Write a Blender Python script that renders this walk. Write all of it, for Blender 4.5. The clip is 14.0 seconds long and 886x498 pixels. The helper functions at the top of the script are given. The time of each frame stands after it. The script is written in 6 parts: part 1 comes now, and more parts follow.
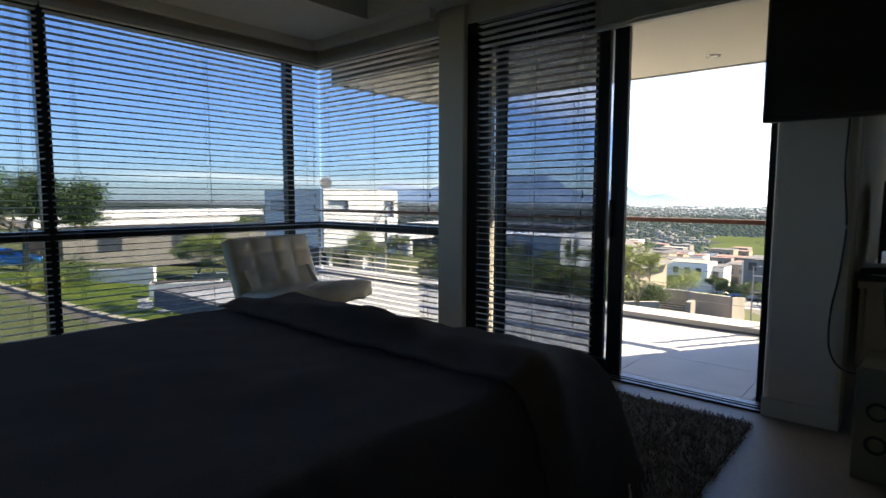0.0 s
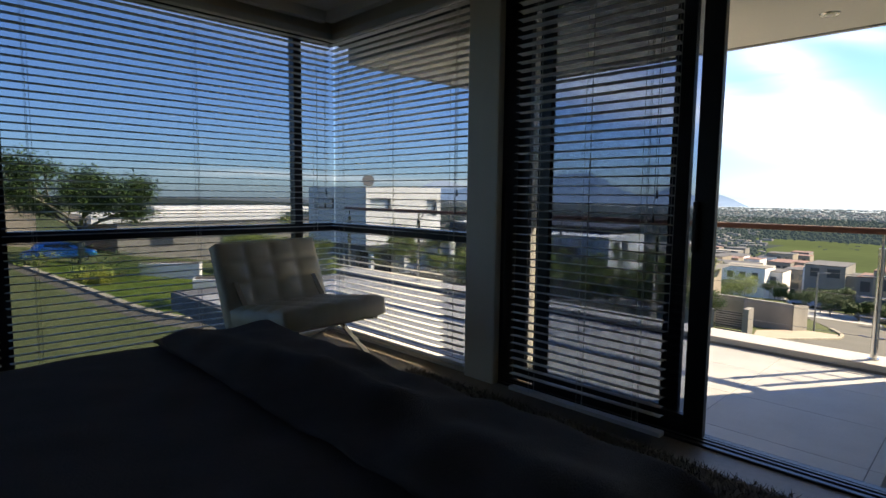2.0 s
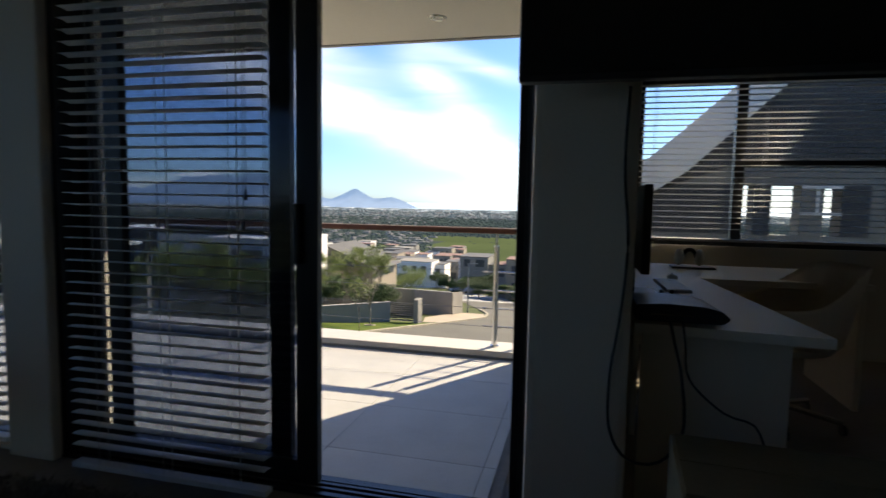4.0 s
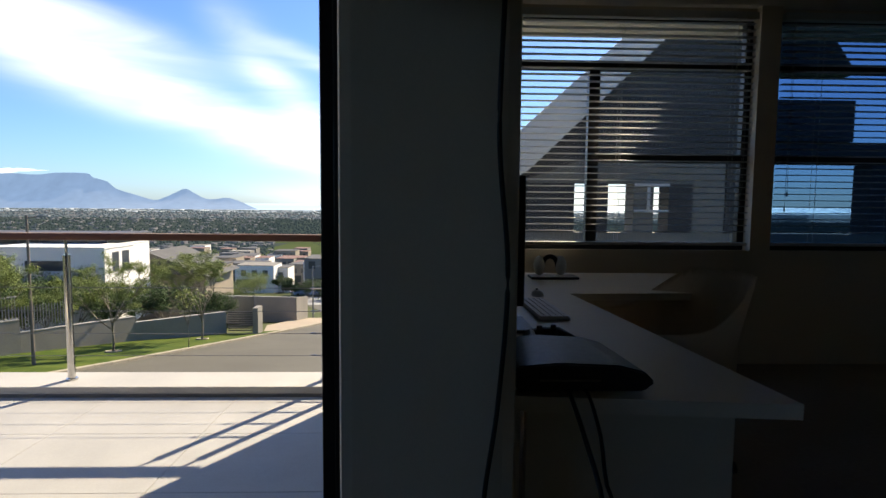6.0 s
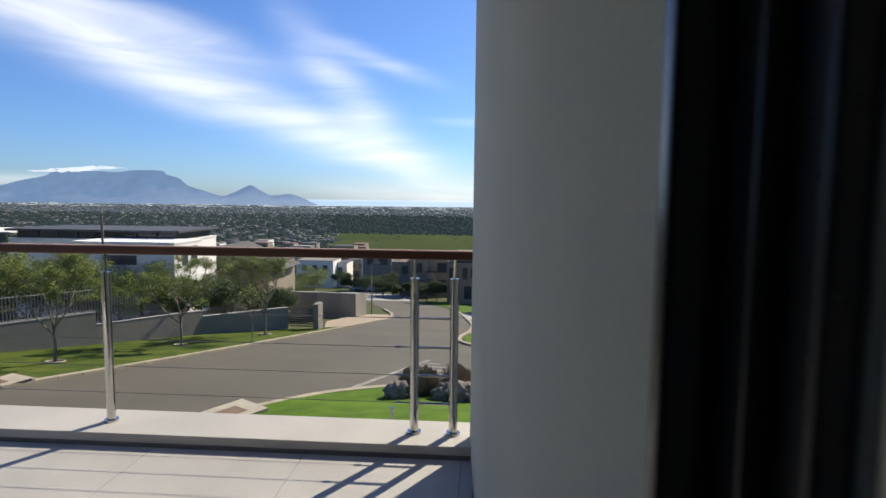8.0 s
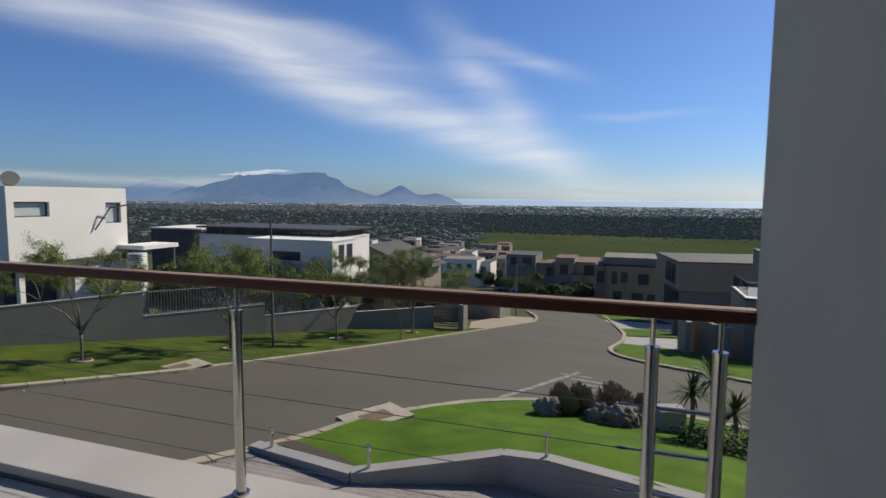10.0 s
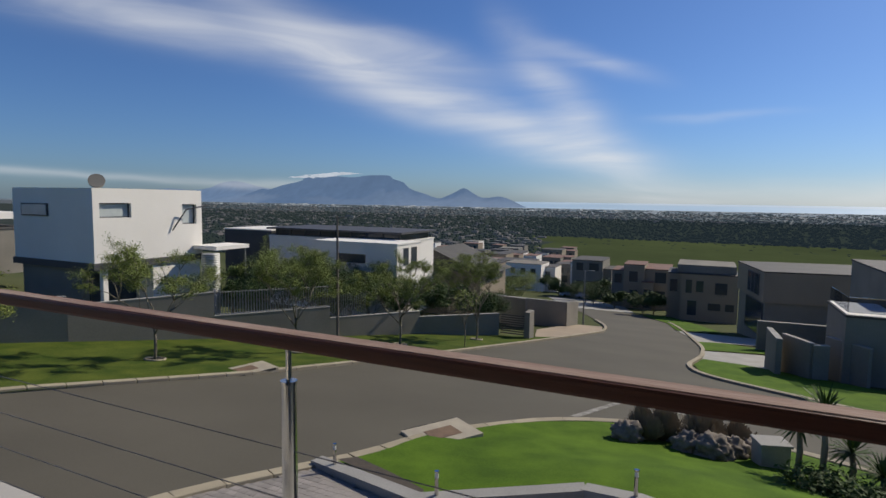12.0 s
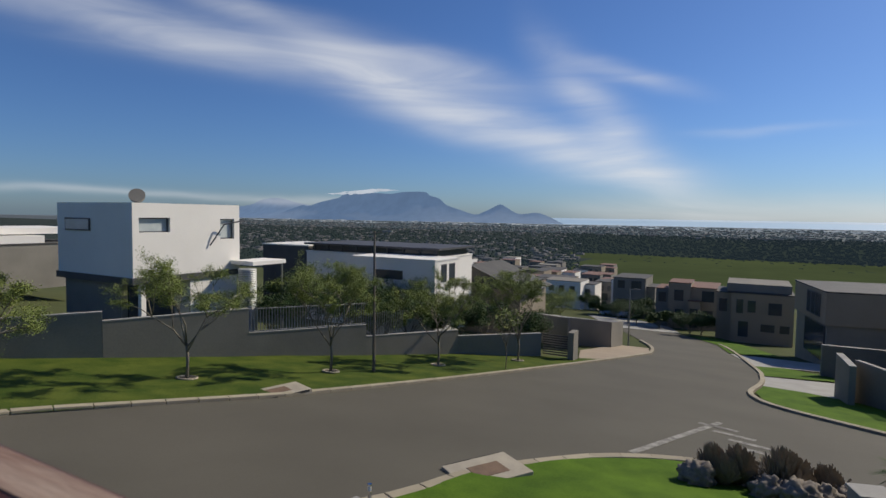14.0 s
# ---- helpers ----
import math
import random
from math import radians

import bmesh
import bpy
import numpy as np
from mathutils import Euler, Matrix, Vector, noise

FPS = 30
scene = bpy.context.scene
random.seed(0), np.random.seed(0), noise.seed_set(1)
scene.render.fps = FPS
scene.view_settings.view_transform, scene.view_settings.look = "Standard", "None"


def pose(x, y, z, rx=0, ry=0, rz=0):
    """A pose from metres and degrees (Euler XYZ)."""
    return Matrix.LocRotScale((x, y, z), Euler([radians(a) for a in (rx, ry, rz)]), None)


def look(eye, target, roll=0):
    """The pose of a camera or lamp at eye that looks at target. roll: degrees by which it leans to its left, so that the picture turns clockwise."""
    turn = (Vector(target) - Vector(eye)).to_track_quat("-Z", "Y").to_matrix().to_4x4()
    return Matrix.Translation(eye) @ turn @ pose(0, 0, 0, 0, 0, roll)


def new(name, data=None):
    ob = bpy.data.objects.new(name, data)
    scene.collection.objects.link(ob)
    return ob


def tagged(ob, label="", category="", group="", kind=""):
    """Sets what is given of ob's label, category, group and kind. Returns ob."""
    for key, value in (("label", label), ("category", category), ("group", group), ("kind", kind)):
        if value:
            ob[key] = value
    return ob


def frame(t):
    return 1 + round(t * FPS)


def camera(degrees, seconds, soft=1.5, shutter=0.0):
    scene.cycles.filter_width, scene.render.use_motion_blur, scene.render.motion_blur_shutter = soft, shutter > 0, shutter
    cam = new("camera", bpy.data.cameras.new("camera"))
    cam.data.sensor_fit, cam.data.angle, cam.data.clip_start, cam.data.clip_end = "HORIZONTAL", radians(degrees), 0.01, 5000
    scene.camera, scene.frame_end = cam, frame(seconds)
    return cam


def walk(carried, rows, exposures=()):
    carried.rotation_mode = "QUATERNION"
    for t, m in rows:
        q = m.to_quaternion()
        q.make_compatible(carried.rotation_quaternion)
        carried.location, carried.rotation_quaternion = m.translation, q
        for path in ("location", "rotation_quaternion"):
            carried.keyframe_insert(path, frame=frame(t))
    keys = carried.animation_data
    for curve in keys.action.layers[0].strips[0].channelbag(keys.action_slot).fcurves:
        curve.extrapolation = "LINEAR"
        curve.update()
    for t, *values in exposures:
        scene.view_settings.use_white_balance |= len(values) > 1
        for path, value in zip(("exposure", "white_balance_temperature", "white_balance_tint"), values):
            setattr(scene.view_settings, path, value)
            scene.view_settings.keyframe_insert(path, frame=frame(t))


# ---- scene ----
cam = camera(77.0, 14.0, soft=1.5, shutter=0.3)
PATH = [
    (0, (2.056, 0.072, 1.172), (0.757, 1.582, 0.987), 0.2),
    (0.5, (1.926, 0.239, 1.171), (0.563, 1.691, 0.987), 0.4),
    (1, (1.816, 0.386, 1.174), (0.423, 1.809, 0.986), 0.4),
    (1.5, (1.679, 0.595, 1.174), (0.267, 2.0, 0.985), 0.6),
    (2, (1.573, 0.784, 1.173), (0.159, 2.185, 0.982), 0.7),
    (2.5, (1.553, 0.983, 1.183), (0.239, 2.478, 0.988), 0.9),
    (3, (1.594, 1.172, 1.186), (0.453, 2.804, 0.998), 1.0),
    (3.5, (1.605, 1.36, 1.175), (0.729, 3.15, 1.005), 1.2),
    (4.1, (1.625, 1.53, 1.176), (1.211, 3.48, 1.009), 1.0),
    (6.5, (1.613, 2.619, 1.188), (1.681, 4.612, 1.024), 0.5),
    (7, (1.56, 2.832, 1.194), (1.598, 4.825, 1.021), 0.4),
    (7.5, (1.4, 3.1, 1.207), (1.361, 5.092, 1.033), 0.5),
    (8, (1.262, 3.336, 1.243), (1.126, 5.324, 1.067), 0.6),
    (8.5, (1.14, 3.589, 1.271), (0.857, 5.561, 1.09), 0.5),
    (11, (0.517, 4.71, 1.363), (-0.244, 6.551, 1.182), 0.7),
    (11.5, (0.362, 4.872, 1.37), (-0.437, 6.697, 1.19), 0.8),
    (12, (0.199, 5.135, 1.386), (-0.643, 6.94, 1.21), 0.8),
    (12.5, (0.044, 5.346, 1.396), (-0.847, 7.129, 1.226), 0.9),
    (13, (-0.16, 5.619, 1.373), (-1.075, 7.39, 1.215), 0.9),
    (13.5, (-0.411, 5.872, 1.344), (-1.343, 7.636, 1.203), 0.8),
    (14, (-0.581, 6.195, 1.288), (-1.541, 7.946, 1.168), 0.8),
]
walk(cam, [(t, look(e, g, r)) for t, e, g, r in PATH],
     exposures=[(0, 2.15, 7900, 10), (1.5, 1.68, 7800, 10), (3, 1.22, 7700, 10), (4.2, 1.28, 7500, 10), (6.3, 1.05, 7300, 10), (8.5, 0.35, 6700, 10), (10.8, -0.2, 6650, 10), (14, -0.25, 6650, 10)])

# ---- light ----
SUN_AZ, SUN_EL = 31.7, 36.5
world = bpy.data.worlds.new("sky")
scene.world = world
world.use_nodes = True
wn = world.node_tree.nodes
sky = wn.new("ShaderNodeTexSky")
sky.sky_type = "NISHITA"
sky.sun_disc = False
sky.sun_elevation = radians(SUN_EL)
sky.sun_rotation = radians(SUN_AZ)
sky.altitude = 150
sky.air_density, sky.dust_density, sky.ozone_density = 1.0, 0.55, 6.0
deep = wn.new("ShaderNodeMix")
deep.data_type, deep.blend_type = "RGBA", "MULTIPLY"
deep.inputs[0].default_value = 1.0
deep.inputs[7].default_value = (0.73, 0.95, 1.30, 1)
world.node_tree.links.new(sky.outputs[0], deep.inputs[6])
world.node_tree.links.new(deep.outputs[2], wn["Background"].inputs[0])
wn["Background"].inputs[1].default_value = 0.078
sl = bpy.data.lights.new("sun", "SUN")
sl.energy, sl.angle, sl.color = 5.0, radians(0.53), (1.0, 0.92, 0.78)
sun = new("sun", sl)
sd = Vector((math.sin(radians(SUN_AZ)) * math.cos(radians(SUN_EL)), math.cos(radians(SUN_AZ)) * math.cos(radians(SUN_EL)), math.sin(radians(SUN_EL))))
sun.matrix_world = look(sd * 50, (0, 0, 0))


# ---- materials ----
def material(name, colour, rough=0.6, metal=0.0, second=None, scale=6.0, fine=60.0, bump=0.1, spread=0.5, vary=0.0, stretch=(1, 1, 1), haze_glow=None):
    """A principled material whose colour wanders between two tones at a coarse scale, with fine grain and relief; an
    optional emission imitates haze.
    """
    m = bpy.data.materials.new(name)
    m.use_nodes = True
    nt = m.node_tree
    b = nt.nodes["Principled BSDF"]
    link = nt.links.new
    b.inputs["Metallic"].default_value = metal
    co = nt.nodes.new("ShaderNodeTexCoord")
    mp = nt.nodes.new("ShaderNodeMapping")
    mp.inputs["Scale"].default_value = stretch
    link(co.outputs["Object"], mp.inputs[0])
    big = nt.nodes.new("ShaderNodeTexNoise")
    big.inputs["Scale"].default_value = scale
    big.inputs["Detail"].default_value = 5
    small = nt.nodes.new("ShaderNodeTexNoise")
    small.inputs["Scale"].default_value = fine
    small.inputs["Detail"].default_value = 3
    link(mp.outputs[0], big.inputs[0])
    link(mp.outputs[0], small.inputs[0])
    add = nt.nodes.new("ShaderNodeMath")
    add.operation = "MULTIPLY_ADD"
    add.inputs[1].default_value = 0.45
    link(small.outputs[0], add.inputs[0])
    link(big.outputs[0], add.inputs[2])
    ramp = nt.nodes.new("ShaderNodeMapRange")
    ramp.inputs[1].default_value = 0.72 - spread * 0.5
    ramp.inputs[2].default_value = 0.72 + spread * 0.5
    link(add.outputs[0], ramp.inputs[0])
    mix = nt.nodes.new("ShaderNodeMix")
    mix.data_type = "RGBA"
    mix.inputs[6].default_value = (*colour, 1)
    mix.inputs[7].default_value = (*(second or [c * 0.75 for c in colour]), 1)
    link(ramp.outputs[0], mix.inputs[0])
    out = mix.outputs[2]
    if vary:
        info = nt.nodes.new("ShaderNodeObjectInfo")
        hsv = nt.nodes.new("ShaderNodeHueSaturation")
        val = nt.nodes.new("ShaderNodeMapRange")
        val.inputs[3].default_value, val.inputs[4].default_value = 1 - vary, 1 + vary
        link(info.outputs["Random"], val.inputs[0])
        link(val.outputs[0], hsv.inputs["Value"])
        link(out, hsv.inputs["Color"])
        out = hsv.outputs[0]
    link(out, b.inputs["Base Color"])
    rr = nt.nodes.new("ShaderNodeMapRange")
    rr.inputs[3].default_value, rr.inputs[4].default_value = max(0.02, rough - 0.08), min(1, rough + 0.08)
    link(small.outputs[0], rr.inputs[0])
    link(rr.outputs[0], b.inputs["Roughness"])
    if bump:
        bp = nt.nodes.new("ShaderNodeBump")
        bp.inputs["Strength"].default_value = bump
        bp.inputs["Distance"].default_value = 0.01
        link(small.outputs[0], bp.inputs["Height"])
        link(bp.outputs[0], b.inputs["Normal"])
    if haze_glow:
        b.inputs["Emission Color"].default_value = (*haze_glow, 1)
        b.inputs["Emission Strength"].default_value = 1.0
    return m


def glass_material(name, tint, gloss=0.06):
    """Thin tinted glazing: light passes straight, with a Fresnel mirror on top."""
    m = bpy.data.materials.new(name)
    m.use_nodes = True
    nt = m.node_tree
    nt.nodes.remove(nt.nodes["Principled BSDF"])
    tr = nt.nodes.new("ShaderNodeBsdfTransparent")
    tr.inputs[0].default_value = (*tint, 1)
    gl = nt.nodes.new("ShaderNodeBsdfGlossy")
    gl.inputs["Roughness"].default_value = 0.01
    lw = nt.nodes.new("ShaderNodeLayerWeight")
    lw.inputs[0].default_value = 0.5
    pw = nt.nodes.new("ShaderNodeMath")
    pw.operation = "POWER"
    pw.inputs[1].default_value = 5.0
    nt.links.new(lw.outputs["Facing"], pw.inputs[0])
    fr = nt.nodes.new("ShaderNodeMath")
    fr.operation = "MULTIPLY_ADD"
    fr.inputs[1].default_value, fr.inputs[2].default_value = 0.6, gloss * 0.5
    nt.links.new(pw.outputs[0], fr.inputs[0])
    mx = nt.nodes.new("ShaderNodeMixShader")
    nt.links.new(fr.outputs[0], mx.inputs[0])
    nt.links.new(tr.outputs[0], mx.inputs[1])
    nt.links.new(gl.outputs[0], mx.inputs[2])
    nt.links.new(mx.outputs[0], nt.nodes["Material Output"].inputs[0])
    return m


M = {
    "wall": material("interior_wall_paint", (0.70, 0.62, 0.50), 0.85, second=(0.64, 0.565, 0.455), scale=1.5, fine=140, bump=0.05),
    "ceiling": material("ceiling_paint", (0.80, 0.74, 0.64), 0.9, second=(0.75, 0.69, 0.60), scale=1.2, fine=120, bump=0.03),
    "plaster": material("outdoor_plaster", (0.500, 0.490, 0.405), 0.85, second=(0.420, 0.410, 0.342), scale=1.3, fine=90, bump=0.12),
    "soffit": material("soffit_paint", (0.72, 0.69, 0.6), 0.9, second=(0.66, 0.63, 0.55), scale=0.8, fine=80, bump=0.03),
    "screed": material("interior_screed", (0.29, 0.24, 0.18), 0.5, second=(0.21, 0.175, 0.13), scale=1.8, fine=40, bump=0.05),
    "tile": material("balcony_tile", (0.4, 0.385, 0.36), 0.6, second=(0.33, 0.32, 0.3), scale=3, fine=120, bump=0.08, vary=0.05),
    "grout": material("grout", (0.16, 0.155, 0.15), 0.9, scale=8, bump=0.1),
    "kerbtop": material("balcony_upstand", (0.44, 0.42, 0.385), 0.75, second=(0.36, 0.345, 0.32), scale=2, fine=90, bump=0.08),
    "frame": material("dark_aluminium", (0.016, 0.017, 0.02), 0.3, 0.35, second=(0.018, 0.018, 0.02), scale=3, fine=200, bump=0.02),
    "slat": material("blind_slat", (0.62, 0.62, 0.6), 0.45, second=(0.54, 0.54, 0.52), scale=4, fine=80, bump=0.02),
    "cord": material("cord", (0.5, 0.5, 0.47), 0.8, bump=0),
    "glass": glass_material("clear_tinted_glass", (0.64, 0.67, 0.71)),
    "glassdoor": glass_material("dark_tinted_glass", (0.58, 0.62, 0.68)),
    "glassblue": glass_material("blue_tinted_glass", (0.24, 0.36, 0.48)),
    "glassclear": glass_material("clear_glass", (0.9, 0.92, 0.93)),
    # Pale tone holds the curtain and a painted reflection in the glass.
    "palepane": material("curtained_pane", (0.5, 0.54, 0.53), 0.25, second=(0.36, 0.4, 0.4), scale=1.2, bump=0),
    "glasswin": material("house_window_glass", (0.04, 0.05, 0.06), 0.08, second=(0.06, 0.07, 0.08), scale=0.6, bump=0),
    "steel": material("stainless_steel", (0.6, 0.59, 0.57), 0.16, 1.0, second=(0.5, 0.49, 0.47), scale=8, fine=160, bump=0.02, stretch=(1, 1, 0.1)),
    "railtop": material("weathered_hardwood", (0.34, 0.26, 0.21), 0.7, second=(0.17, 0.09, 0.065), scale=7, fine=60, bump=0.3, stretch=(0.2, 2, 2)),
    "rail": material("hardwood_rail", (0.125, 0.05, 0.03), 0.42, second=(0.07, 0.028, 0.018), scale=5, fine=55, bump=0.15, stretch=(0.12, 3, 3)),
    "cable": material("wire_rope", (0.2, 0.2, 0.2), 0.35, 0.9, bump=0.1),
    "bed": material("charcoal_bedspread", (0.082, 0.07, 0.076), 0.95, second=(0.056, 0.048, 0.052), scale=5, fine=220, bump=0.5),
    "throw": material("knitted_throw", (0.10, 0.088, 0.09), 0.95, second=(0.066, 0.058, 0.06), scale=9, fine=260, bump=0.7),
    "bedbase": material("bed_base_fabric", (0.045, 0.043, 0.042), 0.9, scale=5, fine=150, bump=0.3),
    "leather": material("cream_leather", (0.56, 0.54, 0.45), 0.42, second=(0.48, 0.46, 0.38), scale=6, fine=130, bump=0.12),
    "strap": material("leather_strap", (0.3, 0.27, 0.22), 0.5, bump=0.1),
    "rug": material("shag_rug", (0.2, 0.165, 0.12), 0.97, second=(0.1, 0.08, 0.06), scale=12, fine=90, bump=0.4, vary=0.0),
    "black": material("black_plastic", (0.012, 0.012, 0.013), 0.4, second=(0.02, 0.02, 0.022), scale=10, bump=0.03),
    "blackgloss": material("black_gloss", (0.008, 0.008, 0.009), 0.12, second=(0.012, 0.012, 0.013), scale=3, bump=0),
    "desk": material("white_desk_laminate", (0.78, 0.71, 0.59), 0.4, second=(0.72, 0.65, 0.54), scale=2, fine=100, bump=0.02),
    "shell": material("fabric_chair_shell", (0.78, 0.68, 0.54), 0.8, second=(0.70, 0.61, 0.48), scale=8, fine=180, bump=0.2),
    "white": material("white_plastic", (0.75, 0.75, 0.73), 0.4, second=(0.68, 0.68, 0.66), scale=5, bump=0.02),
    "carton": material("carton_board", (0.2, 0.18, 0.11), 0.85, second=(0.165, 0.148, 0.092), scale=4, fine=70, bump=0.08),
    "ink": material("dark_ink", (0.03, 0.03, 0.028), 0.8, bump=0),
    "asphalt": material("asphalt", (0.112, 0.102, 0.078), 0.85, second=(0.076, 0.069, 0.053), scale=0.22, fine=30, bump=0.25, spread=0.7),
    "kerb": material("concrete_kerb", (0.36, 0.315, 0.225), 0.85, second=(0.25, 0.22, 0.165), scale=1.5, fine=30, bump=0.2, vary=0.12),
    "drainslab": material("drain_slab_concrete", (0.42, 0.37, 0.28), 0.88, second=(0.31, 0.275, 0.215), scale=2, fine=30, bump=0.15),
    "rust": material("rusty_cover", (0.2, 0.125, 0.075), 0.85, second=(0.13, 0.085, 0.055), scale=5, fine=40, bump=0.2),
    "concrete": material("concrete", (0.36, 0.35, 0.32), 0.85, second=(0.27, 0.26, 0.24), scale=0.8, fine=25, bump=0.15),
    "paving": material("brick_paving", (0.26, 0.235, 0.215), 0.85, second=(0.18, 0.165, 0.15), scale=1.5, fine=20, bump=0.2, vary=0.18),
    "sand": material("tan_paving", (0.34, 0.27, 0.19), 0.9, second=(0.27, 0.215, 0.155), scale=0.6, fine=12, bump=0.2),
    "lawn": material("lawn", (0.095, 0.165, 0.016), 0.9, second=(0.045, 0.09, 0.01), scale=0.9, fine=22, bump=0.5),
    "verge": material("verge_grass", (0.092, 0.115, 0.02), 0.9, second=(0.036, 0.064, 0.01), scale=0.8, fine=16, bump=0.5, spread=0.4),
    "veld": material("hillside", (0.1, 0.105, 0.045), 0.95, second=(0.055, 0.07, 0.03), scale=0.03, fine=0.6, bump=0.3, spread=0.6),
    "whitewall": material("white_render", (0.82, 0.785, 0.72), 0.85, second=(0.75, 0.715, 0.65), scale=0.35, fine=14, bump=0.08),
    "greywall": material("grey_render", (0.27, 0.25, 0.212), 0.88, second=(0.20, 0.185, 0.158), scale=0.4, fine=12, bump=0.12),
    "darkband": material("dark_fascia", (0.05, 0.05, 0.055), 0.6, second=(0.07, 0.07, 0.072), scale=1, bump=0.05),
    "roofgrey": material("grey_roof", (0.075, 0.071, 0.066), 0.8, second=(0.05, 0.048, 0.045), scale=0.7, fine=8, bump=0.2),
    "beige": material("beige_render", (0.33, 0.275, 0.205), 0.88, second=(0.27, 0.225, 0.17), scale=0.3, fine=9, bump=0.1),
    "terra": material("clay_roof", (0.2, 0.1, 0.07), 0.85, second=(0.14, 0.075, 0.055), scale=0.8, fine=7, bump=0.2),
    "bark": material("bark", (0.3, 0.27, 0.2), 0.95, second=(0.11, 0.09, 0.07), scale=4, fine=30, bump=0.6, stretch=(1, 1, 0.3)),
    "leaf": material("feathery_leaf", (0.24, 0.28, 0.07), 0.7, second=(0.14, 0.18, 0.045), scale=1.2, fine=9, bump=0),
    "leafdark": material("dense_leaf", (0.06, 0.1, 0.024), 0.7, second=(0.035, 0.065, 0.018), scale=1.2, fine=9, bump=0),
    "leafyellow": material("yellow_leaf", (0.3, 0.28, 0.04), 0.7, second=(0.16, 0.19, 0.03), scale=2, fine=9, bump=0),
    "twig": material("dry_twig", (0.3, 0.25, 0.18), 0.9, second=(0.18, 0.145, 0.105), scale=3, bump=0),
    "rock": material("weathered_rock", (0.27, 0.235, 0.2), 0.92, second=(0.12, 0.105, 0.09), scale=2.2, fine=14, bump=0.8),
    "pole": material("galvanised_pole", (0.3, 0.3, 0.29), 0.55, 0.6, second=(0.22, 0.22, 0.21), scale=2, bump=0.05),
    "woodpole": material("timber_pole", (0.2, 0.165, 0.13), 0.9, second=(0.14, 0.115, 0.09), scale=2, fine=20, bump=0.3, stretch=(2, 2, 0.2)),
    "paint": material("road_paint", (0.29, 0.275, 0.24), 0.85, second=(0.12, 0.112, 0.095), scale=3.5, fine=25, bump=0.1, spread=0.3),
    "bluecar": material("blue_car_paint", (0.03, 0.36, 0.85), 0.25, 0.1, second=(0.03, 0.32, 0.78), scale=2, bump=0),
    "silvercar": material("silver_car_paint", (0.45, 0.46, 0.47), 0.25, 0.5, second=(0.4, 0.41, 0.42), scale=2, bump=0),
    "tyre": material("tyre_rubber", (0.02, 0.02, 0.02), 0.9, bump=0.1),
    "lamp": material("frosted_lamp", (0.8, 0.79, 0.72), 0.3, bump=0),
    "soil": material("dark_soil", (0.07, 0.055, 0.04), 0.95, second=(0.04, 0.032, 0.025), scale=4, fine=25, bump=0.5),
    "iron": material("iron_bars", (0.3, 0.3, 0.29), 0.6, 0.3, second=(0.22, 0.22, 0.21), scale=4, bump=0.05),
    "tank": material("corrugated_tank", (0.5, 0.5, 0.48), 0.5, 0.3, second=(0.42, 0.42, 0.4), scale=1, bump=0.05),
    # Far ground: emission paints in the haze of distance, stronger farther out.
    "city": material("far_suburb", (0.02, 0.026, 0.017), 0.95, second=(0.042, 0.045, 0.035), scale=0.02, fine=0.3, bump=0, spread=0.5, haze_glow=(0.013, 0.021, 0.03)),
    "field": material("green_field", (0.066, 0.084, 0.03), 0.95, second=(0.045, 0.058, 0.022), scale=0.012, fine=0.1, bump=0, haze_glow=(0.006, 0.009, 0.01)),
    "woods": material("far_woods", (0.016, 0.022, 0.012), 0.95, second=(0.026, 0.032, 0.018), scale=0.05, fine=0.4, bump=0, haze_glow=(0.014, 0.022, 0.03)),
    "sea": material("far_sea", (0.12, 0.16, 0.2), 0.5, second=(0.15, 0.19, 0.23), scale=0.003, bump=0, haze_glow=(0.20, 0.29, 0.37)),
    "city_mid": material("hazy_suburb", (0.03, 0.034, 0.026), 0.95, second=(0.055, 0.052, 0.045), scale=0.012, fine=0.2, bump=0, spread=0.4, haze_glow=(0.028, 0.042, 0.055)),
    "city_far": material("hazier_suburb", (0.04, 0.042, 0.038), 0.95, second=(0.08, 0.08, 0.075), scale=0.008, fine=0.12, bump=0, spread=0.4, haze_glow=(0.07, 0.10, 0.13)),
    "woods_far": material("hazy_woods", (0.016, 0.02, 0.013), 0.95, second=(0.03, 0.032, 0.024), scale=0.03, fine=0.3, bump=0, haze_glow=(0.036, 0.053, 0.068)),
    "shed": material("far_white_sheds", (0.4, 0.4, 0.39), 0.9, second=(0.2, 0.2, 0.2), scale=0.01, fine=0.1, bump=0, haze_glow=(0.10, 0.13, 0.155)),
    "farwall": material("far_render", (0.2, 0.175, 0.155), 0.9, second=(0.05, 0.045, 0.04), scale=0.01, fine=0.1, bump=0, haze_glow=(0.015, 0.024, 0.036)),
}


for key, level in (("field", 0), ("woods", 0), ("city", 0), ("farwall", 0.05), ("veld", 0.05), ("lawn", 0.08), ("verge", 0.08), ("asphalt", 0.25), ("rail", 0.25), ("frame", 0.5), ("leaf", 0.2), ("leafdark", 0.2), ("leafyellow", 0.2), ("greywall", 0.15), ("beige", 0.15), ("kerb", 0.2), ("concrete", 0.3), ("rock", 0.15), ("twig", 0.1), ("railtop", 0.2)):
    M[key].node_tree.nodes["Principled BSDF"].inputs["Specular IOR Level"].default_value = level


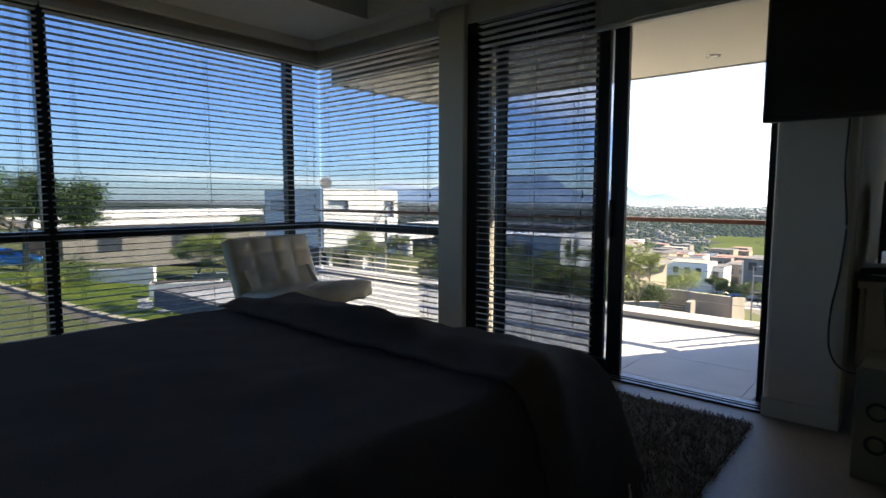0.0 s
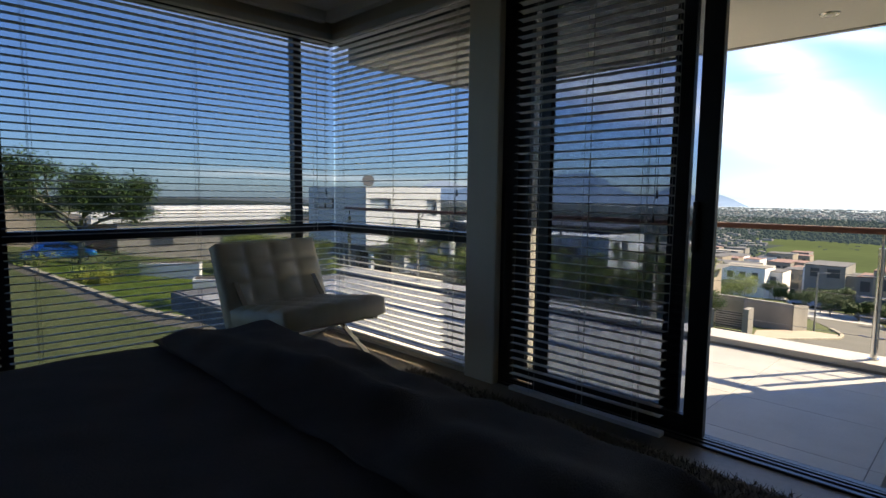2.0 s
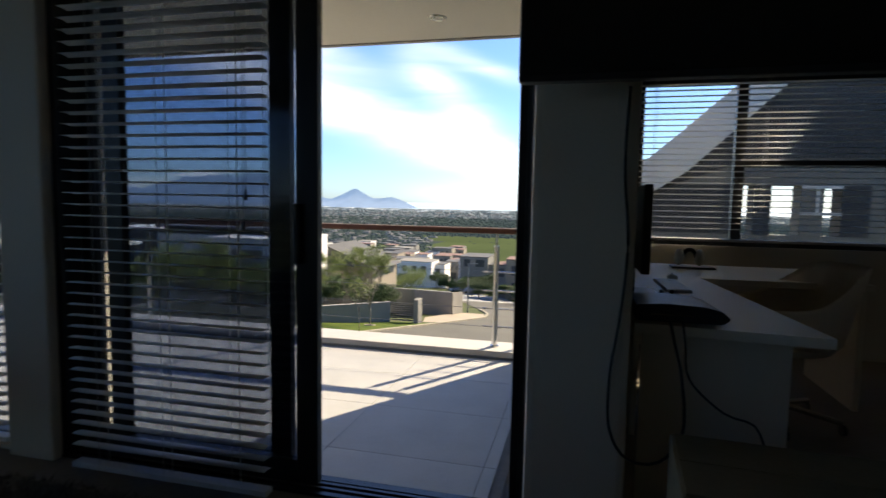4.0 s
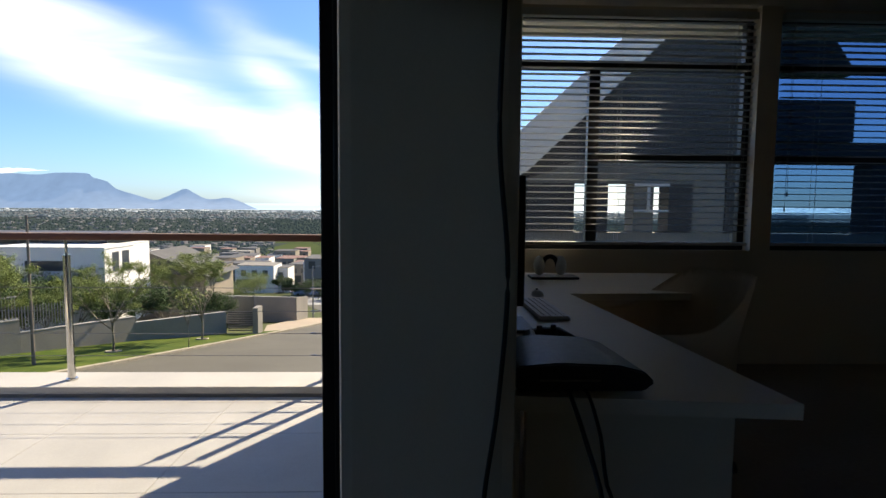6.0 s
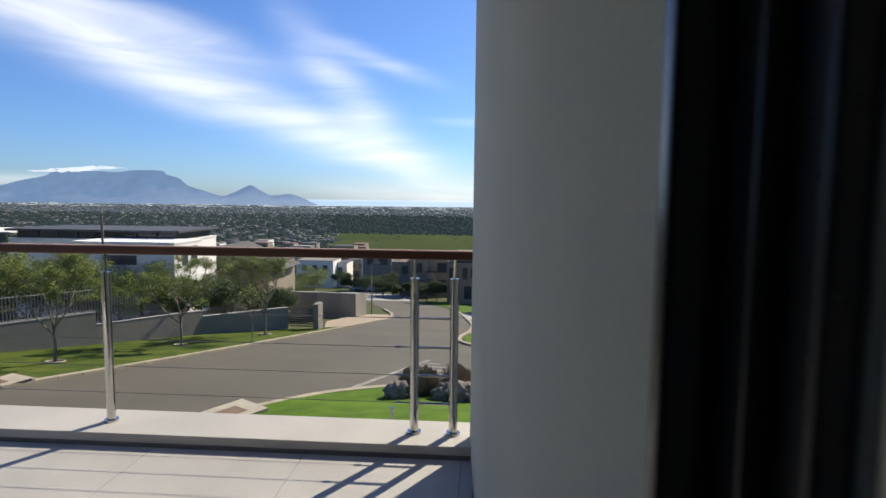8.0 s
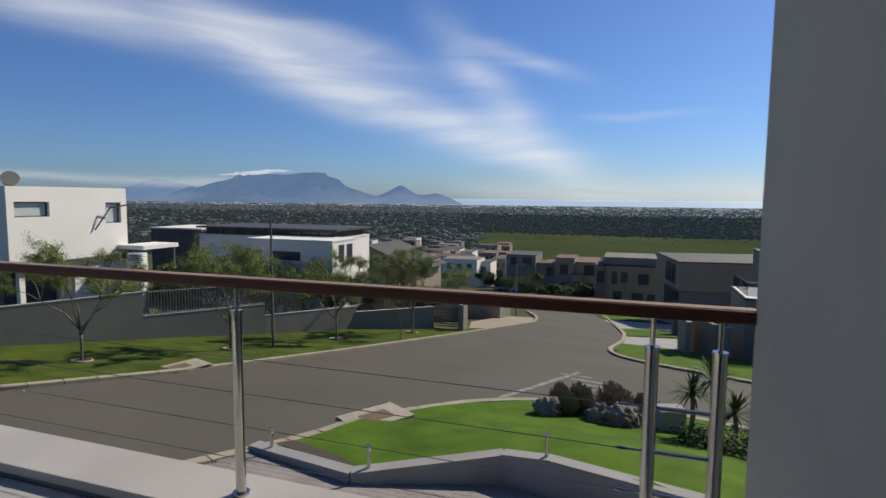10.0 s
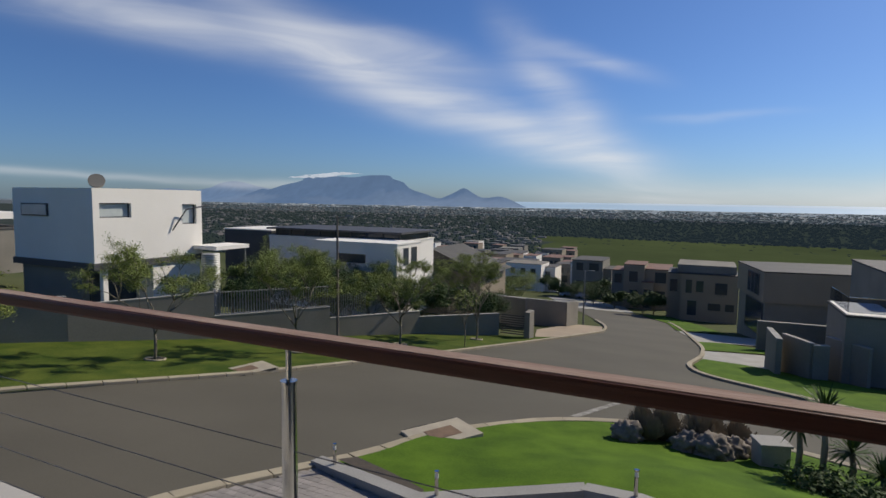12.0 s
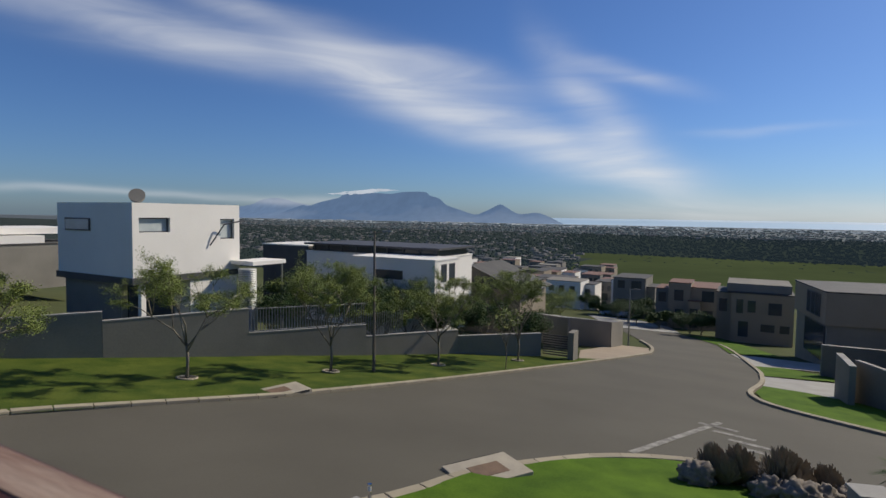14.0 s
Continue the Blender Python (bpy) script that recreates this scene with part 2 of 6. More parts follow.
# ---- building helpers ----
def thing(name, at, label, category, group="", kind="", turn=0.0):
    ob = new(name)
    ob.empty_display_size = 0.1
    ob.matrix_world = pose(*at, 0, 0, turn)
    return tagged(ob, label, category, group, kind)


def mesh_of(name, bm, mat, smooth=False):
    me = bpy.data.meshes.new(name)
    bm.normal_update()
    bm.to_mesh(me)
    bm.free()
    for mm in mat if isinstance(mat, (list, tuple)) else [mat]:
        me.materials.append(mm)
    if smooth:
        for p in me.polygons:
            p.use_smooth = True
    return me


def part(name, bm, mat, parent=None, label="", smooth=False, at=None, turn=None):
    """A bmesh as one mesh object, under a thing when a parent is given; its numbers are in the parent's own space."""
    ob = new(name, mesh_of(name, bm, mat, smooth))
    ob.parent = parent
    if at is not None:
        ob.matrix_basis = pose(*at, *(turn or (0, 0, 0)))
    if label:
        ob["label"] = label
    return ob


def again(ob, parent, at, turn=(0, 0, 0)):
    """Another part on the same mesh."""
    o = new(ob.name.split(".")[0], ob.data)
    o.parent = parent
    o.matrix_basis = pose(*at, *turn)
    return o


def structure(name, bm, mat, label, category, smooth=False, kind="structure"):
    return tagged(part(name, bm, mat, smooth=smooth), label, category, kind=kind)


def box(bm, x0, x1, y0, y1, z0, z1, bevel=0.0):
    r = bmesh.ops.create_cube(bm, size=1.0)
    vs = r["verts"]
    bmesh.ops.scale(bm, vec=(x1 - x0, y1 - y0, z1 - z0), verts=vs)
    bmesh.ops.translate(bm, vec=((x0 + x1) / 2, (y0 + y1) / 2, (z0 + z1) / 2), verts=vs)
    if bevel:
        es = list({e for v in vs for e in v.link_edges})
        bmesh.ops.bevel(bm, geom=es, offset=bevel, segments=2, affect="EDGES", profile=0.6)
    return vs


def boxes(*dims, bevel=0.0):
    bm = bmesh.new()
    for d in dims:
        box(bm, *d, bevel=bevel)
    return bm


def tube(bm, a, b, r0, r1=None, seg=10, caps=True):
    """A round bar from a to b."""
    a, b = Vector(a), Vector(b)
    q = (b - a).to_track_quat("Z", "Y").to_matrix().to_4x4()
    m = Matrix.Translation((a + b) / 2) @ q
    return bmesh.ops.create_cone(bm, cap_ends=caps, segments=seg, radius1=r0, radius2=r0 if r1 is None else r1, depth=(b - a).length, matrix=m)["verts"]


def bars(*items, seg=10):
    bm = bmesh.new()
    for a, b, r in items:
        tube(bm, a, b, r, seg=seg)
    return bm


def sweep(bm, pts, r, seg=8):
    """A round cord along a list of points."""
    rings = []
    for i, p in enumerate(pts):
        p = Vector(p)
        d = (Vector(pts[min(i + 1, len(pts) - 1)]) - Vector(pts[max(i - 1, 0)])).normalized()
        q = d.to_track_quat("Z", "Y")
        rr = r[i] if isinstance(r, (list, tuple)) else r
        rings.append([bm.verts.new(p + q @ Vector((rr * math.cos(k * math.tau / seg), rr * math.sin(k * math.tau / seg), 0))) for k in range(seg)])
    for u, v in zip(rings, rings[1:]):
        for k in range(seg):
            bm.faces.new((u[k], u[(k + 1) % seg], v[(k + 1) % seg], v[k]))
    bm.faces.new(rings[0][::-1])
    bm.faces.new(rings[-1])
    return bm


def slab(pts, z0, z1):
    """A prism over a plan outline."""
    bm = bmesh.new()
    lo = [bm.verts.new((x, y, z0)) for x, y in pts]
    hi = [bm.verts.new((x, y, z1)) for x, y in pts]
    n = len(pts)
    bm.faces.new(hi)
    bm.faces.new(lo[::-1])
    for i in range(n):
        bm.faces.new((lo[i], lo[(i + 1) % n], hi[(i + 1) % n], hi[i]))
    bmesh.ops.recalc_face_normals(bm, faces=bm.faces)
    return bm


def ball(bm, at, r, sub=2, squash=(1, 1, 1), rough=0.0):
    vs = bmesh.ops.create_icosphere(bm, subdivisions=sub, radius=1.0)["verts"]
    for v in vs:
        n = v.co.normalized()
        k = 1 + rough * noise.noise(Vector(at) * 1.7 + n * 2.0)
        v.co = Vector(at) + Vector((n.x * squash[0], n.y * squash[1], n.z * squash[2])) * r * k
    return vs


def curve_between(pts, step):
    """Points at even steps on a smooth line through the given ones."""
    out = []
    for i in range(len(pts) - 1):
        p0, p1, p2, p3 = (Vector(pts[max(0, min(len(pts) - 1, i + k))]) for k in (-1, 0, 1, 2))
        n = max(1, round((p2 - p1).length / step))
        for j in range(n):
            t = j / n
            out.append(0.5 * ((2 * p1) + (p2 - p0) * t + (2 * p0 - 5 * p1 + 4 * p2 - p3) * t * t + (3 * p1 - p0 - 3 * p2 + p3) * t ** 3))
    out.append(Vector(pts[-1]))
    return out


SLOPE = ((-900, -3.0), (4, -3.1), (100, -16.54), (160, -23.5), (260, -28.0), (500, -30.0), (3400, -36.0), (4800, -4.0))


def ground_z(x, y):
    """Height of the hillside: a steady slope that flattens into the plain."""
    for (a, za), (b, zb) in zip(SLOPE, SLOPE[1:]):
        if y <= b:
            return za + (zb - za) * (y - a) / (b - a)
    return SLOPE[-1][1]


# ---- the room: shell ----
structure("floor", boxes((-2.6, 5.5, -2.3, 3.56, -0.2, 0.0), (1.5, 5.5, 3.56, 6.5, -0.2, 0.0)), M["screed"], "grey-brown screeded floor of the bedroom", "floor")
structure("wall_back", boxes((-2.6, 5.5, -2.45, -2.3, -0.2, 2.95)), M["wall"], "plain grey painted wall behind the bed", "wall")
structure("wall_right", boxes((5.5, 5.65, -2.45, 6.6, -0.2, 2.95)), M["wall"], "plain grey painted side wall", "wall")
structure("ceiling", boxes((-2.62, -1.45, -2.3, 3.6, 2.6, 2.95), (-1.45, 5.5, 3.2, 3.6, 2.6, 2.95), (-1.45, 5.5, -2.3, 3.2, 2.8, 2.95), (1.5, 5.5, 3.6, 6.6, 2.6, 2.95)),
          M["ceiling"], "pale ceiling with a lowered bulkhead along the windows", "ceiling")
structure("trim_bulkhead", boxes((-2.36, -2.3, -2.3, 3.3, 2.52, 2.6), (-2.3, -0.860, 3.3, 3.36, 2.52, 2.6)), M["ceiling"], "pale pelmet along the top of the blinds", "trim")
structure("wall_lintel", boxes((-2.62, -2.44, -2.3, 3.6, 2.46, 2.6), (-2.44, 1.5, 3.44, 3.6, 2.46, 2.6), (-2.64, 5.65, 3.4, 3.62, 2.95, 3.3)), M["wall"], "painted lintel above the corner window and door", "wall")
structure("wall_left_end", boxes((-2.62, -2.44, -2.45, -2.1, -0.2, 2.6)), M["wall"], "painted wall end beside the corner window", "wall")
structure("pillar", boxes((-0.860, -0.61, 3.40, 3.82, -0.25, 2.6), bevel=0.012), M["wall"], "rendered pale grey pillar between the window and the door", "pillar")
structure("wall_stub", boxes((1.452, 1.80, 3.44, 3.619, -0.2, 2.6), bevel=0.028), M["wall"], "painted wall end with a rounded corner beside the door", "wall")
structure("wall_fin", slab([(1.455, 3.62), (1.80, 3.62), (1.80, 6.44), (1.215, 6.52), (1.380, 3.712), (1.455, 3.712)], -0.9, 3.3), M["plaster"], "grey plastered fin wall between the balcony and the study", "wall")
structure("wall_header", boxes((1.82, 5.5, 3.44, 3.56, 2.42, 2.6)), M["wall"], "painted beam above the study opening", "wall")
structure("baseboard", boxes((1.452, 1.80, 3.425, 3.439, 0.0, 0.1), bevel=0.003), M["wall"], "painted skirting on the wall stub", "baseboard")
structure("wall_study_end", boxes((1.82, 5.5, 6.44, 6.6, -0.9, 0.86), (1.82, 2.05, 6.44, 6.6, 0.86, 2.6), (3.99, 4.14, 6.38, 6.6, 0.86, 2.6), (5.3, 5.5, 6.44, 6.6, 0.86, 2.6), (1.82, 5.5, 6.44, 6.6, 2.56, 2.6)),
          M["wall"], "painted study wall under and between two windows", "wall")
structure("wall_outer_face", boxes((-2.64, 1.3, 3.4, 3.56, -6.0, -0.2), (-2.64, -2.5, -2.45, 3.4, -6.0, -0.2), (1.26, 5.65, 6.3, 6.5, -6.0, -0.9), (-2.64, 5.65, -2.6, -2.45, -6.0, 3.3), (5.65, 5.8, -2.6, 6.6, -6.0, 3.3)),
          M["plaster"], "grey plastered lower walls of the house", "wall")


def window_set(name, label, frames, panes, mat="glass"):
    w = thing(name, (0, 0, 0), label, "window", kind="structure")
    for f in frames:
        part("window_frame", boxes(f, bevel=0.004), M["frame"], w)
    for p in panes:
        o = part("pane", boxes(p), M[mat], w)
        o.visible_shadow = False
    return w


X0, Y0 = -2.5, 3.50
window_set("window_1", "tall dark-framed window with a low transom, clear glass", [
    (X0 - .05, X0 + .03, -2.1, Y0, 0.02, 0.07), (X0 - .05, X0 + .03, -2.1, Y0, 2.40, 2.46), (X0 - .06, X0 + .035, -2.1, Y0, 0.865, 0.93),
    (X0 - .05, X0 + .03, 1.17, 1.25, 0.07, 2.40), (X0 - .05, X0 + .03, 3.105, 3.175, 0.07, 2.40), (X0 - .05, X0 + .03, -0.76, -0.68, 0.07, 2.40)],
    [(X0 - .013, X0 - .005, a, b, lo, hi) for a, b in ((-2.1, -.76), (-.68, 1.17), (1.25, 3.105), (3.175, Y0)) for lo, hi in ((.07, .865), (.93, 2.40))])
window_set("window_2", "dark-framed corner window facing the balcony, clear glass", [
    (X0 + .03, -0.860, Y0 - .03, Y0 + .05, 0.02, 0.07), (X0 + .03, -0.860, Y0 - .03, Y0 + .05, 2.40, 2.46), (X0 + .03, -0.860, Y0 - .035, Y0 + .06, 0.865, 0.93)],
    [(X0 + .005, -0.860, Y0 + .005, Y0 + .013, lo, hi) for lo, hi in ((.07, .865), (.93, 2.40))])
structure("sill", boxes((-2.62, -2.44, -2.1, 3.6, -0.2, 0.02), (-2.44, -0.850, 3.44, 3.6, -0.2, 0.02)), M["wall"], "low painted sill under the corner window", "sill")

door = thing("door_1", (0, 0, 0), "dark aluminium sliding door standing open to the balcony", "door", kind="structure")
part("door_frame", boxes((-0.64, 1.45, 3.45, 3.60, 2.40, 2.46), bevel=0.003), M["frame"], door)
part("door_frame", boxes((1.376, 1.454, 3.690, 3.711, -0.24, 2.46), bevel=0.004), M["frame"], door)
part("door_frame", boxes((1.412, 1.454, 3.655, 3.689, -0.24, 2.46), bevel=0.003), M["frame"], door)
part("door_frame", boxes((1.430, 1.454, 3.621, 3.654, -0.24, 2.46), bevel=0.005), M["frame"], door)
part("door_frame", boxes((-0.64, -0.58, 3.45, 3.60, 0.0, 2.40), bevel=0.004), M["frame"], door)
part("threshold", boxes((-0.64, 1.45, 3.445, 3.47, -0.03, 0.012), (-0.64, 1.45, 3.485, 3.50, -0.03, 0.016), (-0.64, 1.45, 3.52, 3.535, -0.03, 0.016), (-0.64, 1.45, 3.56, 3.60, -0.24, 0.008)), M["frame"], door, "dark track of the sliding door")


def leaf(x0, x1, y, mat):
    lf = part("sliding_leaf", boxes((x0, x0 + .085, y, y + .04, .02, 2.38), (x1 - .095, x1, y, y + .04, .02, 2.38), (x0 + .085, x1 - .095, y, y + .04, .02, .11), (x0 + .085, x1 - .095, y, y + .04, 2.30, 2.38), bevel=0.003), M["frame"], door)
    g = part("pane", boxes((x0 + .085, x1 - .095, y + .016, y + .024, .11, 2.30)), M[mat], lf)
    g.visible_shadow = False
    return lf


lf = leaf(-0.385, 0.62, 3.50, "glassdoor")
leaf(-0.57, 0.475, 3.548, "glass")
part("door_handle", boxes((0.53, 0.55, 3.47, 3.50, 0.92, 1.16), bevel=0.006), M["black"], lf)


def blind(name_at, length, z0, z1, along, tilt, label, face, pitch=0.046, width=0.05, cords=3, twist=0.0):
    """A venetian blind hung from z1 down to z0; along 'x' or 'y' from the point name_at."""
    b = thing("venetian_blind", (name_at[0], name_at[1], 0), label, "blind", group="venetian blinds", turn=90 if along == "y" else 0)
    part("headrail", boxes((0, length, -0.03, 0.03, z1 - 0.05, z1), bevel=0.004), M["slat"], b)
    bm = bmesh.new()
    rows = []
    for k in range(5):
        u = (k / 4 - 0.5) * width
        h = 0.0035 * (1 - (2 * k / 4 - 1) ** 2)
        rows.append([bm.verts.new((x, u, h + dz)) for x in (0.01, length - 0.01) for dz in (0, 0.0022)])
    for a, c in zip(rows, rows[1:]):
        bm.faces.new((a[1], a[3], c[3], c[1]))
        bm.faces.new((a[0], c[0], c[2], a[2]))
        bm.faces.new((a[0], a[1], c[1], c[0]))
        bm.faces.new((a[2], c[2], c[3], a[3]))
    bm.faces.new((rows[0][0], rows[0][2], rows[0][3], rows[0][1]))
    bm.faces.new((rows[-1][0], rows[-1][1], rows[-1][3], rows[-1][2]))
    n = int((z1 - 0.09 - z0) / pitch)
    first = None
    rnd = random.Random(int(length * 100))
    for i in range(n):
        zz = z1 - 0.08 - i * pitch
        t = (tilt + rnd.uniform(-1.2, 1.2) - twist * i / n, 0, rnd.uniform(-.05, .05))
        if first is None:
            first = part("slat", bm, M["slat"], b, smooth=True, at=(0, 0, zz), turn=t)
        else:
            again(first, b, (0, 0, zz), t)
    part("bottom_rail", boxes((0.005, length - 0.005, -0.025, 0.025, z0, z0 + 0.022), bevel=0.003), M["slat"], b)
    for k in range(cords):
        x = length * (k + 0.5) / cords if cords < 3 else 0.15 + (length - 0.3) * k / (cords - 1)
        part("cord", bars(((x, -0.026, z0), (x, -0.026, z1 - .05), 0.0012), ((x, 0.026, z0), (x, 0.026, z1 - .05), 0.0012), ((x + .02, 0, z0), (x + .02, 0, z1 - .05), 0.0012), seg=5), M["cord"], b)
    x = length - 0.07 if face > 0 else 0.07
    s = -1 if face > 0 else 1
    pull = part("pull_cord", bars(((x, -0.036, z1 - 1.25), (x, -0.036, z1 - .05), 0.0014), ((x - .012, -0.036, z1 - 1.36), (x - .012, -0.036, z1 - .05), 0.0014), seg=5), M["cord"], b)
    for dx, zz in ((0, z1 - 1.27), (-.012, z1 - 1.38)):
        bm = bmesh.new()
        tube(bm, (x + dx, -0.036, zz - .02), (x + dx, -0.036, zz + .02), 0.008, 0.003, seg=8)
        part("tassel", bm, M["black"], pull)
    return b


blind((-2.40, -2.05), 3.24, 0.03, 2.46, "y", -3, "pale wide-slat venetian blind lowered over the long window", 1)
blind((-2.40, 1.21), 2.19, 0.03, 2.46, "y", -3, "pale wide-slat venetian blind lowered beside the room corner", 1)
blind((-2.44, 3.43), 1.570, 0.05, 2.46, "x", -3, "pale wide-slat venetian blind lowered over the corner window", 1)
blind((-0.44, 3.36), 0.93, 0.03, 2.46, "x", -5, "pale wide-slat venetian blind lowered in front of the fixed door leaf", 1)
blind((2.02, 6.38), 1.94, 0.90, 2.55, "x", -2, "pale venetian blind lowered over the study window", 1, cords=3)
blind((4.15, 6.38), 1.14, 0.90, 2.55, "x", -2, "pale venetian blind lowered over the narrow study window", -1, cords=2)

stack = thing("venetian_blind", (0.45, 3.38, 0), "pale venetian blind drawn up tight above the open door", "blind", group="venetian blinds")
part("headrail", boxes((0, 0.95, -0.03, 0.03, 2.40, 2.45), bevel=0.004), M["slat"], stack)
st = None
for i in range(30):
    z = 2.395 - i * 0.0058
    if st is None:
        st = part("slat", boxes((0.005, 0.945, -0.025, 0.025, -0.0016, 0.0016)), M["slat"], stack, at=(0, 0, z))
    else:
        again(st, stack, (0, 0.0015 * math.sin(i * 2.1), z))
part("bottom_rail", boxes((0.005, 0.945, -0.026, 0.026, 2.195, 2.216), bevel=0.003), M["slat"], stack)
part("pull_cord", bars(((0.03, -.034, 0.95), (0.03, -.034, 2.4), 0.0014), ((0.045, -.034, 0.55), (0.045, -.034, 2.4), 0.0014), seg=5), M["cord"], stack)

window_set("window_3", "dark-framed study window with a top light", [
    (2.05, 3.99, 6.47, 6.53, .86, .91), (2.05, 3.99, 6.47, 6.53, 2.51, 2.56), (2.05, 3.99, 6.47, 6.53, 2.16, 2.22), (2.05, 2.10, 6.47, 6.53, .91, 2.51), (3.94, 3.99, 6.47, 6.53, .91, 2.51), (2.80, 2.88, 6.47, 6.53, .91, 2.16),
    (2.88, 3.94, 6.47, 6.53, 1.50, 1.56)], [(2.10, 3.94, 6.495, 6.503, .91, 2.51)], "glassclear")
window_set("window_4", "narrow dark-framed study window beside the post", [
    (4.14, 5.30, 6.47, 6.53, .86, .91), (4.14, 5.30, 6.47, 6.53, 2.51, 2.56), (4.14, 5.30, 6.47, 6.53, 2.16, 2.22), (4.14, 4.19, 6.47, 6.53, .91, 2.51), (5.25, 5.30, 6.47, 6.53, .91, 2.51), (4.19, 5.25, 6.47, 6.53, 1.50, 1.56)],
    [(4.19, 5.25, 6.495, 6.503, .91, 2.51)], "glassblue")

# ---- bedroom things ----
def drape(x0, x1, y0, y1, nx, ny, height):
    """A cloth surface over a plan rectangle, closed below."""
    bm = bmesh.new()
    g = [[bm.verts.new((x0 + (x1 - x0) * i / nx, y0 + (y1 - y0) * j / ny, 0)) for j in range(ny + 1)] for i in range(nx + 1)]
    for col in g:
        for v in col:
            v.co.z = height(v.co.x, v.co.y)
    for i in range(nx):
        for j in range(ny):
            bm.faces.new((g[i][j], g[i + 1][j], g[i + 1][j + 1], g[i][j + 1]))
    rim = [e for e in bm.edges if len(e.link_faces) == 1]
    r = bmesh.ops.extrude_edge_only(bm, edges=rim)
    for v in r["geom"]:
        if isinstance(v, bmesh.types.BMVert):
            v.co.z -= 0.012
    return bm


def soft_step(d, w):
    t = max(0.0, min(1.0, d / w))
    return t * t * (3 - 2 * t)


def bed_top(x, y):
    e = min(x + 0.84, 1.31 - x, 2.11 - y)
    t = max(0.0, min(1.0, e / 0.22))
    z = 0.12 + 0.48 * (1 - (1 - t) ** 2.4)
    z += 0.016 * noise.noise(Vector((x * 2.2, y * 2.6, 3))) + 0.006 * noise.noise(Vector((x * 9, y * 7, 1)))
    return z


bed = thing("bed", (0, 0, 0), "wide bed under a dark charcoal bedspread", "bed")
part("base", boxes((-0.62, 1.08, -1.9, 1.88, 0.10, 0.36), bevel=0.03), M["bedbase"], bed)
for x in (-0.5, 0.95):
    for y in (-1.75, 1.75):
        part("leg", bars(((x, y, 0), (x, y, 0.11), 0.03)), M["black"], bed)
part("mattress", boxes((-0.64, 1.1, -1.9, 1.9, 0.36, 0.55), bevel=0.06), M["white"], bed)
part("bedspread", drape(-0.86, 1.32, -1.9, 2.12, 90, 160, bed_top), M["bed"], bed, smooth=True)
part("headboard", boxes((-0.75, 1.25, -2.28, -2.16, 0.0, 1.15), bevel=0.03), M["bedbase"], bed)


def throw_top(x, y):
    z = bed_top(x, y) + 0.022
    a = y - 1.62 - 0.05 * math.sin(x * 2.3 + 0.4)
    z += 0.062 * math.exp(-(a / 0.09) ** 2) * (0.7 + 0.3 * math.sin(x * 5 + 1))
    z += 0.02 * noise.noise(Vector((x * 6, y * 5, 8)))
    e = min(1.34 - x, 2.14 - y)
    if e < 0.1:
        z -= 0.05 * (1 - e / 0.1) - 0.02 * math.sin(x * 31 + y * 24) * (1 - e / 0.1)
    return z


th = thing("throw_blanket", (0, 0, 0), "dark knitted throw folded over the end of the bed", "blanket")
part("cloth", drape(-0.66, 1.35, 1.46, 2.14, 110, 60, throw_top), M["throw"], th, smooth=True)
part("tassels", bars(*[((1.34, 1.5 + i * 0.018, 0.17), (1.35 + .01 * math.sin(i * 3.1), 1.5 + i * 0.018 + .006 * math.sin(i * 5.3), 0.11), 0.003) for i in range(34)], seg=5), M["throw"], th)
tg = thing("fabric_tag", (1.33, 1.93, 0.12), "small white printed tag hanging from the bedspread", "tag", turn=30)
part("tag", boxes((0, 0.006, -0.02, 0.02, 0.0, 0.035), bevel=0.001), M["white"], tg)
part("print", boxes((0.0062, 0.0075, -0.012, 0.008, 0.008, 0.026)), M["ink"], tg)


def tufted(w, l, t, nw, nl):
    """A cushion of puffed squares with a button in each corner, lying in x (length) and y (width)."""
    bm = bmesh.new()
    a, b = nl * 8, nw * 8

    def puff(i, j):
        u, v = i / 8, j / 8
        s = abs(math.sin(math.pi * u)) ** 0.45 * abs(math.sin(math.pi * v)) ** 0.45
        return t * (0.5 + 0.26 * s)
    top = [[bm.verts.new((l * (i / a - 0.5), w * (j / b - 0.5), puff(i, j))) for j in range(b + 1)] for i in range(a + 1)]
    bot = [[bm.verts.new((l * (i / a - 0.5), w * (j / b - 0.5), -puff(i, j) * 0.75)) for j in range(b + 1)] for i in range(a + 1)]
    for i in range(a):
        for j in range(b):
            bm.faces.new((top[i][j], top[i + 1][j], top[i + 1][j + 1], top[i][j + 1]))
            bm.faces.new((bot[i][j], bot[i][j + 1], bot[i + 1][j + 1], bot[i + 1][j]))
    ring_t = [top[i][0] for i in range(a)] + [top[a][j] for j in range(b)] + [top[i][b] for i in range(a, 0, -1)] + [top[0][j] for j in range(b, 0, -1)]
    ring_b = [bot[i][0] for i in range(a)] + [bot[a][j] for j in range(b)] + [bot[i][b] for i in range(a, 0, -1)] + [bot[0][j] for j in range(b, 0, -1)]
    n = len(ring_t)
    for k in range(n):
        bm.faces.new((ring_t[k], ring_b[k], ring_b[(k + 1) % n], ring_t[(k + 1) % n]))
    bmesh.ops.recalc_face_normals(bm, faces=bm.faces)
    return bm


